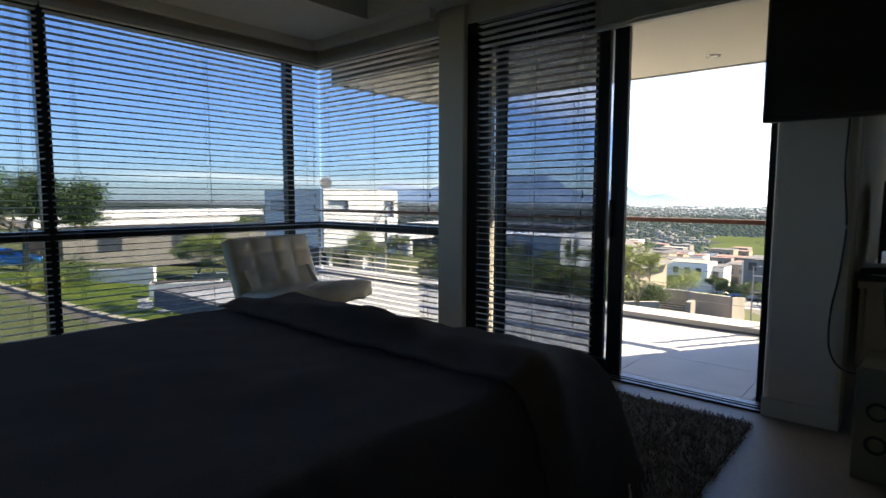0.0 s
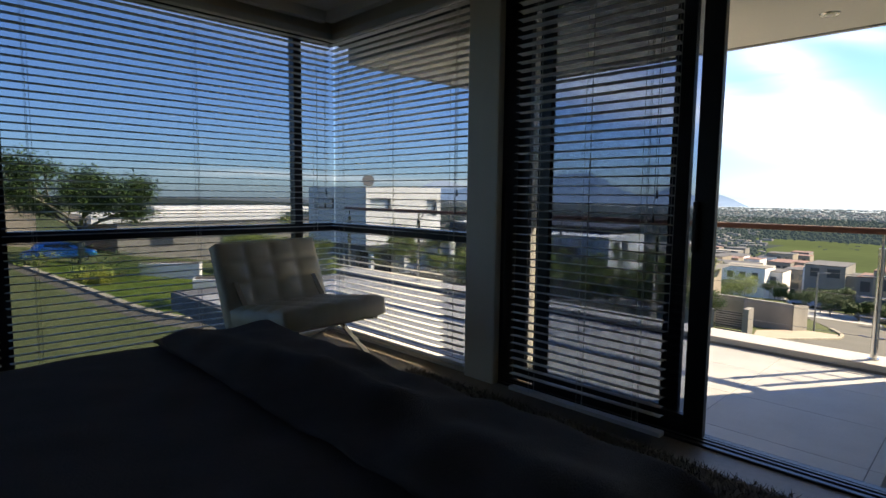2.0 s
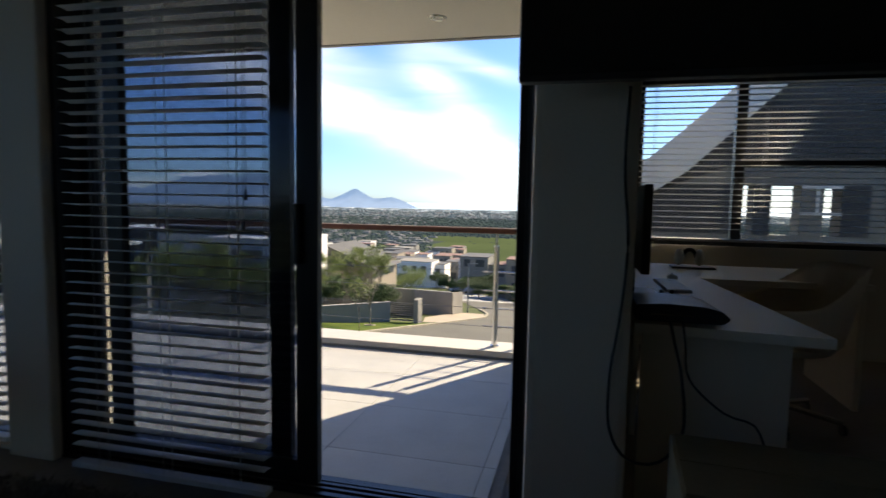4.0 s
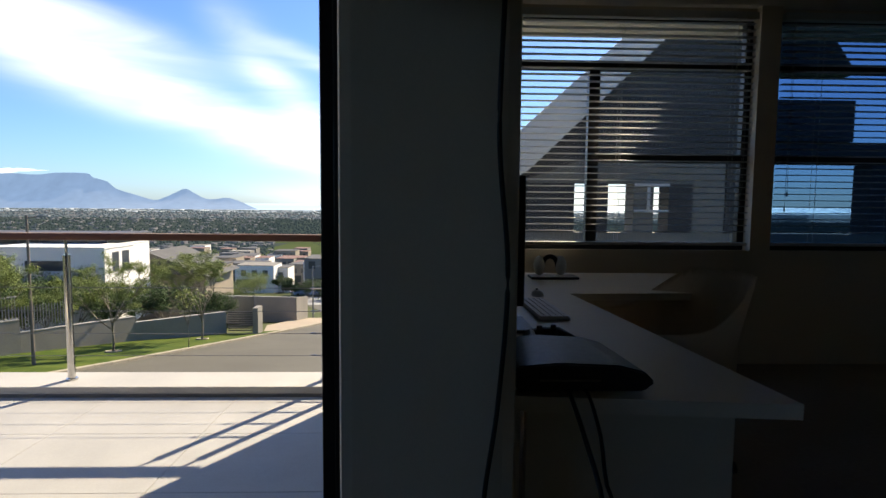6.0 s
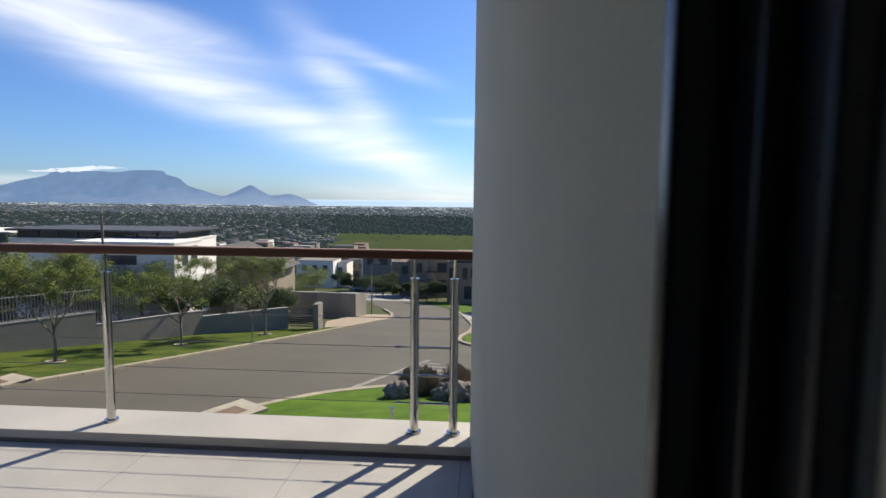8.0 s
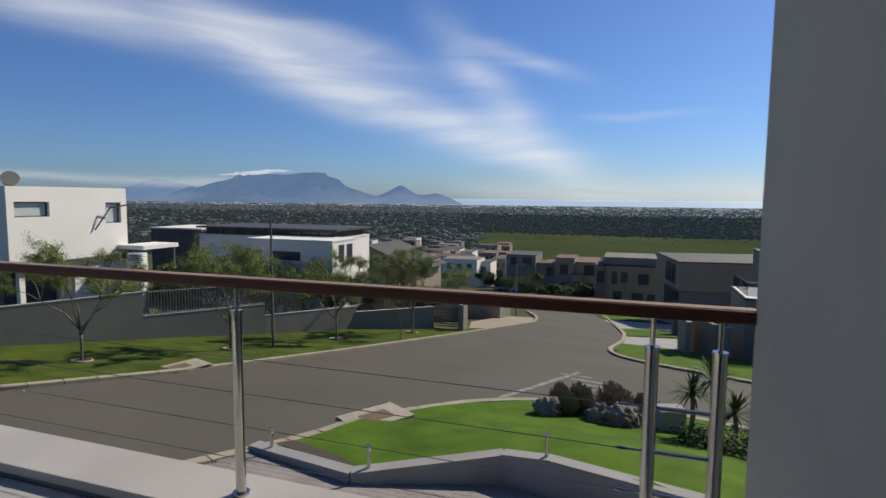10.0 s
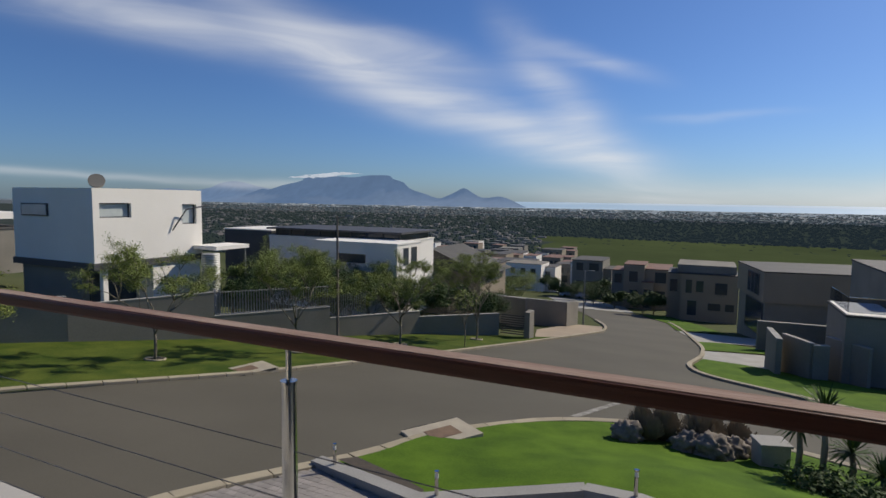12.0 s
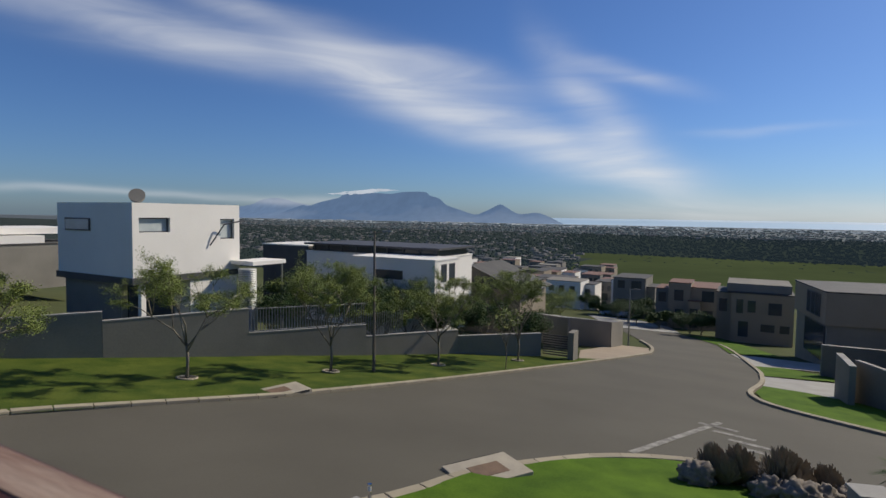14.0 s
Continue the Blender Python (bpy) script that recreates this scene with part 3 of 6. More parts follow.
def flat_bar(pts, y, width, thick):
    """A flat steel bar bent along a line in x and z."""
    bm = bmesh.new()
    rings = []
    for i, (x, z) in enumerate(pts):
        dx, dz = pts[min(i + 1, len(pts) - 1)][0] - pts[max(i - 1, 0)][0], pts[min(i + 1, len(pts) - 1)][1] - pts[max(i - 1, 0)][1]
        n = math.hypot(dx, dz)
        nx, nz = -dz / n * thick / 2, dx / n * thick / 2
        rings.append([bm.verts.new((x + s * nx, y + q * width / 2, z + s * nz)) for s, q in ((1, 1), (1, -1), (-1, -1), (-1, 1))])
    for u, v in zip(rings, rings[1:]):
        for k in range(4):
            bm.faces.new((u[k], u[(k + 1) % 4], v[(k + 1) % 4], v[k]))
    bm.faces.new(rings[0][::-1])
    bm.faces.new(rings[-1])
    bmesh.ops.recalc_face_normals(bm, faces=bm.faces)
    return bm


lounge = thing("lounge_chair", (-1.80, 2.74, 0), "cream buttoned leather lounge chair on a crossed chrome frame", "armchair", turn=3)
part("seat_cushion", tufted(0.78, 0.66, 0.12, 4, 4), M["leather"], lounge, smooth=True, at=(0.12, 0, 0.375), turn=(0, -7, 0))
part("back_cushion", tufted(0.78, 0.58, 0.12, 4, 4), M["leather"], lounge, smooth=True, at=(-0.33, 0, 0.545), turn=(0, 68 + 180, 0))
for sy in (-0.31, 0.31):
    arc1 = [(0.42 - 0.86 * t, 0.006 + 0.30 * t ** 0.55 * (1 if t < 1 else 1) + 0.46 * t ** 2.4) for t in [i / 20 for i in range(21)]]
    part("frame_bar", flat_bar(arc1, sy, 0.035, 0.014), M["steel"], lounge, "polished chrome flat bar")
    arc2 = [(-0.42 + 0.86 * t, 0.006 + 0.34 * math.sin(t * 1.35) / math.sin(1.35)) for t in [i / 20 for i in range(21)]]
    part("frame_bar", flat_bar(arc2, sy, 0.035, 0.014), M["steel"], lounge, "polished chrome flat bar")
for x, z in ((0.30, 0.315), (0.05, 0.29), (-0.2, 0.262)):
    part("strap", boxes((x - 0.02, x + 0.02, -0.31, 0.31, z - 0.004, z + 0.004)), M["strap"], lounge)

rug = thing("shag_rug", (0, 0, 0), "brown and taupe shag rug with long pile beside the bed", "rug")
part("backing", boxes((-1.15, 1.45, 2.0, 3.22, 0.0, 0.012)), M["rug"], rug)
rnd = random.Random(4)
vs, fs = [], []
for i in range(26000):
    x, y = rnd.uniform(-1.16, 1.47), rnd.uniform(2.0, 3.24)
    a, h = rnd.uniform(0, 6.3), rnd.uniform(0.018, 0.045)
    dx, dy = 0.003 * math.cos(a), 0.003 * math.sin(a)
    lx, ly = rnd.gauss(0, 0.014), rnd.gauss(0, 0.014)
    k = len(vs)
    vs += [(x - dx, y - dy, 0.01), (x + dx, y + dy, 0.01), (x + lx, y + ly, h)]
    fs.append((k, k + 1, k + 2))
me = bpy.data.meshes.new("pile")
me.from_pydata(vs, [], fs)
me.materials.append(M["rug"])
pile = new("pile", me)
pile.parent = rug
pile["kind"] = "stuff"

tv = thing("television", (2.05, 3.26, 0), "black flat television on the wall above the study opening", "television")
part("body", boxes((-0.63, 0.63, -0.02, 0.035, 1.545, 2.27), bevel=0.008), M["black"], tv)
part("screen", boxes((-0.615, 0.615, -0.0235, -0.0195, 1.565, 2.255)), M["blackgloss"], tv)
part("bracket", boxes((-0.55, -0.42, 0.035, 0.178, 1.8, 2.0), (-0.5, 0.1, 0.034, 0.06, 1.85, 1.95)), M["frame"], tv)
bm = bmesh.new()
sweep(bm, curve_between([(1.76, 3.425, 1.56), (1.755, 3.428, 1.3), (1.775, 3.428, 1.05), (1.76, 3.428, 0.8), (1.735, 3.426, 0.6), (1.74, 3.42, 0.42), (1.80, 3.40, 0.33), (1.90, 3.385, 0.34), (1.965, 3.38, 0.45), (1.955, 3.38, 0.62), (1.94, 3.46, 0.72), (1.945, 3.60, 0.762), (1.945, 3.66, 0.766)], 0.03), 0.005, 7)
tagged(part("power_cable", bm, M["black"], smooth=True), "black cable hanging down the wall and looping below the desk", "cable")
bm = bmesh.new()
sweep(bm, curve_between([(1.985, 3.66, 0.766), (1.985, 3.59, 0.762), (1.975, 3.47, 0.72), (1.98, 3.40, 0.62), (2.08, 3.37, 0.53), (2.17, 3.37, 0.50), (2.21, 3.36, 0.42), (2.26, 3.35, 0.40), (2.24, 3.35, 0.385)], 0.03), 0.004, 7)
tagged(part("signal_cable", bm, M["black"], smooth=True), "thin black cable trailing over the carton", "cable")

# ---- study things ----
desk = thing("desk", (0, 0, 0), "white L-shaped desk against the study walls", "desk")
part("desktop", slab([(1.825, 3.62), (2.455, 3.56), (2.33, 5.08), (3.25, 5.12), (3.25, 5.92), (1.825, 5.92)], 0.715, 0.75), M["desk"], desk)
part("end_panel", boxes((1.86, 2.36, 3.66, 3.69, 0.0, 0.715)), M["desk"], desk)
part("end_panel", boxes((3.2, 3.23, 5.16, 5.9, 0.0, 0.715)), M["desk"], desk)
part("side_panel", boxes((1.83, 1.85, 3.69, 5.9, 0.3, 0.715)), M["desk"], desk)
console = thing("game_console", (0, 0, 0), "black curved game console on the desk end", "game console")
bm = bmesh.new()
prof = [(0.0, 0.0), (0.30, 0.0), (0.325, 0.02), (0.30, 0.045), (0.24, 0.06), (0.10, 0.066), (0.0, 0.058)]
ra = [bm.verts.new((1.83 + x * 0.98, 3.62, 0.76 + z)) for x, z in prof]
rb = [bm.verts.new((1.83 + x * 0.92, 3.90, 0.76 + z)) for x, z in prof]
for k in range(len(prof)):
    bm.faces.new((ra[k], ra[(k + 1) % 7], rb[(k + 1) % 7], rb[k]))
bm.faces.new(ra[::-1])
bm.faces.new(rb)
bmesh.ops.recalc_face_normals(bm, faces=bm.faces)
bmesh.ops.bevel(bm, geom=list(bm.edges), offset=0.004, segments=2, affect="EDGES")
part("case", bm, M["black"], console)
part("disc_slot", boxes((1.88, 2.02, 3.614, 3.6195, 0.785, 0.79)), M["steel"], console)
for y in (3.68, 3.86):
    part("foot", boxes((1.85, 2.06, y - 0.01, y + 0.01, 0.75, 0.765)), M["black"], console)
pad = thing("game_controller", (1.99, 4.10, 0.75), "black game controller resting on the desk", "game controller", turn=20)
bm = bmesh.new()
ball(bm, (0, 0, 0.03), 0.05, 2, (1.2, 0.7, 0.45))
for s in (-1, 1):
    tube(bm, (s * 0.05, 0, 0.03), (s * 0.075, -0.075, 0.015), 0.021, 0.014, seg=10)
part("body", bm, M["black"], pad, smooth=True)
for s in (-1, 1):
    part("thumb_stick", bars(((s * 0.025, -0.018, 0.045), (s * 0.025, -0.018, 0.062), 0.009)), M["black"], pad)
kb = thing("keyboard", (2.10, 4.65, 0.75), "slim white keyboard on the desk", "keyboard", turn=92)
part("base", boxes((-0.21, 0.21, -0.06, 0.06, 0, 0.012), bevel=0.004), M["white"], kb)
key = None
for r in range(5):
    for c in range(15):
        p = (-0.196 + c * 0.028, -0.046 + r * 0.023, 0.012)
        if key is None:
            key = part("key", boxes((-0.012, 0.012, -0.0095, 0.0095, 0, 0.005)), M["white"], kb, at=p)
        else:
            again(key, kb, p)
ms = thing("computer_mouse", (2.16, 5.02, 0.75), "white rounded computer mouse on the desk", "mouse")
bm = bmesh.new()
ball(bm, (0, 0, 0.0), 0.05, 2, (0.62, 1.1, 0.6))
bmesh.ops.bisect_plane(bm, geom=bm.verts[:] + bm.edges[:] + bm.faces[:], plane_co=(0, 0, 0), plane_no=(0, 0, 1), clear_inner=True)
part("shell", bm, M["white"], ms, smooth=True)
part("wheel", boxes((-0.004, 0.004, 0.02, 0.036, 0.022, 0.03)), M["black"], ms)
mon = thing("monitor", (1.90, 4.35, 0.75), "black computer monitor seen edge-on on the desk", "monitor")
part("panel", boxes((-0.02, 0.015, -0.32, 0.32, 0.13, 0.52), bevel=0.006), M["black"], mon)
part("screen", boxes((0.0155, 0.018, -0.305, 0.305, 0.145, 0.505)), M["blackgloss"], mon)
part("stand", boxes((-0.035, -0.018, -0.03, 0.03, 0.01, 0.25)), M["black"], mon)
part("foot", boxes((-0.07, 0.09, -0.12, 0.12, 0, 0.012), bevel=0.004), M["black"], mon)
hp = thing("headphones", (2.36, 5.66, 0.75), "white and black headphones on a small dark stand", "headphones")
part("stand", boxes((-0.12, 0.16, -0.07, 0.07, 0, 0.015), bevel=0.004), M["black"], hp)
for s in (-1, 1):
    bm = bmesh.new()
    ball(bm, (s * 0.065, 0, 0.075), 0.06, 2, (0.55, 0.95, 1))
    part("ear_cup", bm, M["white"], hp, smooth=True)
bm = bmesh.new()
sweep(bm, [(0.045 * math.cos(a), 0, 0.07 + 0.06 * math.sin(a)) for a in [math.pi * k / 14 for k in range(15)]], 0.014, 8)
part("headband", bm, M["black"], hp, smooth=True)

chair = thing("desk_chair", (2.72, 4.88, 0), "pale tub desk chair with stitched vertical channels", "chair", turn=188)
bm = bmesh.new()
nA, nH = 40, 10
grid = []
for i in range(nA + 1):
    a = radians(-125 + 250 * i / nA)
    col = []
    side = abs(a) / radians(125)
    top = 0.42 - 0.21 * soft_step(side - 0.30, 0.5)
    for j in range(nH + 1):
        t = j / nH
        rr = 0.27 + 0.05 * t + 0.006 * math.cos(a * 22) * (1 if side < 0.55 else 0)
        ahead = -math.cos(a) * (rr + 0.06 * t)
        col.append(bm.verts.new((ahead * (1.7 if ahead > 0 else 1.0), rr * math.sin(a), 0.46 + top * t)))
    grid.append(col)
for i in range(nA):
    for j in range(nH):
        bm.faces.new((grid[i][j], grid[i + 1][j], grid[i + 1][j + 1], grid[i][j + 1]))
bmesh.ops.solidify(bm, geom=bm.faces[:], thickness=0.045)
part("shell", bm, M["shell"], chair, smooth=True)
bm = bmesh.new()
tube(bm, (0.02, 0, 0.42), (0.02, 0, 0.52), 0.27, 0.26, seg=32)
bmesh.ops.bevel(bm, geom=bm.edges[:], offset=0.02, segments=3, affect="EDGES")
part("seat", bm, M["shell"], chair, smooth=True)
part("column", bars(((0, 0, 0.09), (0, 0, 0.42), 0.03)), M["steel"], chair)
for k in range(5):
    a = k * math.tau / 5
    lg = part("leg", bars(((0, 0, 0.1), (0.3 * math.cos(a), 0.3 * math.sin(a), 0.065), 0.016)), M["steel"], chair)
    bm = bmesh.new()
    tube(bm, (0.3 * math.cos(a) - .01, 0.3 * math.sin(a), 0.028), (0.3 * math.cos(a) + .01, 0.3 * math.sin(a), 0.028), 0.028, seg=12)
    part("castor", bm, M["black"], lg)
ct = thing("carton", (2.34, 3.08, 0), "olive cardboard carton with dark lettering beside the desk", "box", turn=-4)
part("body", boxes((-0.44, 0.44, -0.2, 0.2, 0, 0.47), bevel=0.006), M["carton"], ct)
part("flap", boxes((-0.43, 0.43, -0.19, -0.004, 0.4705, 0.476)), M["carton"], ct)
part("flap", boxes((-0.43, 0.43, 0.004, 0.19, 0.4705, 0.476)), M["carton"], ct)
for z in (0.16, 0.3):
    for x in (-0.36, -0.26, -0.17):
        bm = bmesh.new()
        sweep(bm, [(x + 0.035 * math.cos(t), -0.2015, z + 0.035 * math.sin(t)) for t in [math.tau * k / 16 * (0.8 if x > -0.3 else 1) for k in range(17)]], 0.006, 5)
        part("print_mark", bm, M["ink"], ct)
dl = thing("downlight", (0, 0, 0), "small white recessed ceiling light, unlit", "ceiling light")
part("rim", boxes((-1.02, -0.9, 2.55, 2.67, 2.79, 2.80), bevel=0.003), M["white"], dl)

# ---- balcony ----
structure("balcony_slab", boxes((-6.75, 1.35, 3.56, 6.37, -0.5, -0.24), (-6.75, 1.35, 6.37, 6.72, -0.5, -0.2)), M["grout"], "concrete balcony slab", "slab")
structure("balcony_upstand", boxes((-6.78, 1.30, 6.37, 6.73, -0.2, -0.147), bevel=0.006), M["kerbtop"], "pale grey balcony edge upstand", "upstand")
structure("balcony_soffit", boxes((-2.42, 1.45, 3.62, 5.26, 2.28, 2.5), (1.45, 5.8, 6.6, 7.2, 2.6, 2.95)), M["soffit"], "cream painted balcony soffit with a sharp front edge", "soffit")
structure("soffit_edge", boxes((-2.42, 1.30, 5.262, 5.30, 2.27, 2.95), (-2.46, -2.422, 3.62, 5.30, 2.27, 2.95)), M["kerbtop"], "grey edge of the balcony roof", "fascia")
sl2 = thing("soffit_light", (0.74, 4.83, 2.28), "small round recessed soffit light, unlit", "ceiling light")
bm = bmesh.new()
tube(bm, (0, 0, -0.008), (0, 0, 0.0), 0.05, 0.055, seg=24)
part("rim", bm, M["steel"], sl2)
tube(b2 := bmesh.new(), (0, 0, -0.010), (0, 0, -0.004), 0.032, seg=20)
part("lens", b2, M["lamp"], sl2)
tile = None
tiles = structure("balcony_floor", boxes((-6.7, 1.3, 3.61, 6.36, -0.24, -0.226)), M["grout"], "large pale balcony floor tiles", "floor")
for i in range(-7, 2):
    for j in range(4):
        x0, x1 = 0.27 + 0.9 * i, 0.27 + 0.9 * (i + 1)
        y0, y1 = 3.62 + 0.7 * j, 3.62 + 0.7 * (j + 1)
        x0, x1, y1 = max(x0, -6.7), min(x1, 1.24), min(y1, 6.36)
        if x1 - x0 > 0.05:
            part("tile", boxes((x0 + .002, x1 - .002, y0 + .002, y1 - .002, -0.226, -0.22)), M["tile"], tiles)

RY = 6.545
balus = thing("balustrade", (0, 0, 0), "stainless steel cable balustrade with a brown hardwood handrail", "balustrade")
rail_ob = part("handrail", boxes((-6.72, 1.235, RY - 0.04, RY + 0.04, 0.898, 0.948), bevel=0.011), M["rail"], balus, "weathered reddish-brown hardwood handrail")
# Worn grey top, its tone also lightened to paint in the light there.
part("worn_face", boxes((-6.705, 1.22, RY - 0.03, RY + 0.03, 0.946, 0.9502), bevel=0.002), M["railtop"], rail_ob, "greyed worn top of the rail, painted paler as if lit")


def post(x):
    p = part("post", bars(((x, RY, -0.147), (x, RY, 0.778), 0.0255), seg=20), M["steel"], balus, smooth=False)
    part("base_plate", bars(((x, RY, -0.147), (x, RY, -0.135), 0.042), seg=20), M["steel"], p)
    part("cap", bars(((x, RY, 0.776), (x, RY, 0.786), 0.028), seg=20), M["steel"], p)
    part("stem", bars(((x, RY, 0.786), (x, RY, 0.90), 0.010), seg=12), M["steel"], p)


for x in (1.113, 0.88, -1.013, -2.895, -4.78, -6.6):
    post(x)
CZ = (0.547, 0.372, 0.203, 0.034)
for z in CZ:
    part("rung", bars(((0.90, RY, z), (1.09, RY, z), 0.009), seg=10), M["steel"], balus)
    part("cable", bars(((-6.6, RY, z), (0.86, RY, z), 0.0022), seg=6), M["cable"], balus)
    for x in (0.80, -2.83, -6.52):
        part("turnbuckle", bars(((x - .04, RY, z), (x + .06, RY, z), 0.005), ((x - .03, RY, z), (x + .0, RY, z), 0.008), seg=8), M["steel"], balus)

# ---- ground ----
def lift(chain, dz):
    return [(p[0], p[1], ground_z(p[0], p[1]) + dz) for p in chain]


def flat(pts, dz):
    """A level-with-the-hill outline a little above the ground, triangulated."""
    bm = bmesh.new()
    f = bm.faces.new([bm.verts.new(p) for p in lift(pts, dz)])
    bmesh.ops.triangulate(bm, faces=[f])
    bm.normal_update()
    if sum(q.normal.z for q in bm.faces) < 0:
        bmesh.ops.reverse_faces(bm, faces=bm.faces)
    return bm


def resample(chain, n):
    pts = [Vector((p[0], p[1], 0)) for p in chain]
    ls = [0.0]
    for a, b in zip(pts, pts[1:]):
        ls.append(ls[-1] + (b - a).length)
    out = []
    for k in range(n + 1):
        d = ls[-1] * k / n
        i = 0
        while i < len(ls) - 2 and ls[i + 1] < d:
            i += 1
        out.append(pts[i].lerp(pts[i + 1], (d - ls[i]) / max(1e-6, ls[i + 1] - ls[i])))
    return out


def ruled(a, b, n, m, zf):
    """A patch between two plan lines."""
    A, B = resample(a, n), resample(b, n)
    bm = bmesh.new()
    g = []
    for p, q in zip(A, B):
        row = []
        for k in range(m + 1):
            v = p.lerp(q, k / m)
            row.append(bm.verts.new((v.x, v.y, zf(v.x, v.y))))
        g.append(row)
    for i in range(n):
        for k in range(m):
            bm.faces.new((g[i][k], g[i + 1][k], g[i + 1][k + 1], g[i][k + 1]))
    bm.normal_update()
    if sum(q.normal.z for q in bm.faces) < 0:
        bmesh.ops.reverse_faces(bm, faces=bm.faces)
    return bm


def land():
    bm = bmesh.new()
    ys = [-900, -300, -100, -30, 4, 20, 40, 60, 80, 100, 130, 160, 210, 260, 310, 360, 420, 500, 580, 660, 760, 900, 1100, 1400, 1800, 2300, 2800, 3400, 4000, 4700]
    xs = [-4500, -3600, -2800, -2200, -1700, -1300, -1000, -760, -580, -440, -330, -250, -190, -140, -100, -60, -30, 0, 30, 60, 100, 140, 190, 250, 330, 440, 580, 760, 1000, 1300, 1700, 2200, 2800, 3600, 4500]
    rows = [[bm.verts.new((x, y, ground_z(x, y) - (0.06 if -40 < y < 140 else 0) + (0 if y < 150 or y > 3000 else 1.2 * noise.noise(Vector((x * .004, y * .004, 0)))))) for x in xs] for y in ys]
    for j in range(len(ys) - 1):
        for i in range(len(xs) - 1):
            f = bm.faces.new((rows[j][i], rows[j][i + 1], rows[j + 1][i + 1], rows[j + 1][i]))
            x, y = (xs[i] + xs[i + 1]) / 2, (ys[j] + ys[j + 1]) / 2
            right = x > -0.27 * y
            # Strips farther away take materials with more haze painted in.
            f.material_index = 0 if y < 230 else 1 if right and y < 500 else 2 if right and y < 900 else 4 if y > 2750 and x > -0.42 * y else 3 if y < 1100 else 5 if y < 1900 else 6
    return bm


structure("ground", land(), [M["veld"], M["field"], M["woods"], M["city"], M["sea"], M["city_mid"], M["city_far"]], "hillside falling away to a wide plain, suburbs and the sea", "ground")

FAR_KERB = [(-70, 3.5), (-45, 5.6), (-28.4, 7.1), (-23.6, 7.5), (-20.6, 8.3), (-18.9, 10.4), (-18.6, 13.6), (-17.6, 16.1), (-15.65, 20.5), (-15.0, 22.5), (-13.0, 30.0), (-10.6, 41.0), (-8.8, 50.0), (-7.55, 57.0)]
FAR_KERB2 = [(-7.55, 57.0), (-8.2, 63.0), (-10.4, 71.0), (-18.3, 95.0)]
NEAR_KERB = [(-70, -4.0), (-30, -1.5), (-15, 0.5), (-10.5, 4.0), (-9.2, 8.5), (-8.6, 12.2), (-7.02, 16.24), (-6.6, 18.4), (-5.95, 19.7), (-5.23, 20.9), (-4.35, 22.2), (-2.69, 23.6), (-0.8, 24.3), (2.0, 24.4), (8.0, 21.3), (16, 15), (30, 6)]
RIGHT_KERB = [(34, 14), (18, 23.5), (9.0, 30.6), (4.55, 33.85), (1.47, 36.2), (0.1, 38.2), (-0.3, 41.0), (0.25, 45.0), (0.48, 49.0), (0.04, 56.5), (-3.35, 80.8), (-10.0, 97.0)]
smooth_far = curve_between([(*p, 0) for p in FAR_KERB], 1.2)
smooth_near = curve_between([(*p, 0) for p in NEAR_KERB], 1.2)
smooth_right = curve_between([(*p, 0) for p in RIGHT_KERB], 1.2)
smooth_far2 = curve_between([(*p, 0) for p in FAR_KERB2], 1.5)
structure("road", flat([(p.x, p.y) for p in smooth_far + smooth_far2[1:]] + [(p.x, p.y) for p in reversed(smooth_right)] + [(p.x, p.y) for p in reversed(smooth_near)], 0.0), M["asphalt"], "grey asphalt street curving downhill", "road")
VERGE_BACK = [(-70, 26), (-45, 21), (-36.0, 14.5), (-31, 15.5), (-27.9, 17.5), (-26.1, 20.7), (-23.3, 26.6), (-20.2, 32.8), (-17.4, 39), (-13.2, 44.0), (-9.2, 48)]
structure("verge", ruled(FAR_KERB[1:13], VERGE_BACK[1:], 60, 12, lambda x, y: ground_z(x, y) + 0.06 + 0.05 * noise.noise(Vector((x * .3, y * .3, 2)))), M["verge"], "mown green verge between the street and the boundary wall", "lawn", smooth=True)


def lawn_z(x, y):
    return ground_z(x, y) + 0.06 + 0.75 * math.exp(-(((x - 0.8) / 4.2) ** 2 + ((y - 16.0) / 3.6) ** 2)) + 0.03 * noise.noise(Vector((x * .7, y * .7, 5)))


LAWN_BACK = [(-7.4, 14.9), (-4.45, 14.15), (-1.6, 15.55), (-0.6, 15.3), (3.0, 14.6), (8.0, 13.2), (16, 9)]
structure("garden_lawn", ruled([(-7.0, 15.4), (-6.75, 16.3), (-6.3, 18.4), (-5.65, 19.6), (-4.95, 20.8), (-4.1, 22.0), (-2.5, 23.3), (-0.7, 24.0), (2.0, 24.1), (8.0, 21.0), (16, 14.4)], LAWN_BACK, 60, 18, lawn_z), M["lawn"], "bright mown front lawn", "lawn", smooth=True)
structure("right_verge", ruled([(34, 14.4), (18, 23.9), (9.2, 31.0), (4.8, 34.2), (1.8, 36.5), (0.45, 38.4), (0.1, 41.0)], [(38, 20), (22, 32), (12, 38), (7, 41), (4.4, 43), (2.8, 44), (0.6, 44.5)], 40, 8, lambda x, y: ground_z(x, y) + 0.08), M["lawn"], "green lawn on the corner plot", "lawn", smooth=True)
structure("right_lawn", ruled([(0.7, 50.5), (0.5, 54), (0.2, 57)], [(6, 53), (5, 56), (2.5, 58.5)], 12, 4, lambda x, y: ground_z(x, y) + 0.07), M["lawn"], "small strip of lawn beside a driveway", "lawn")
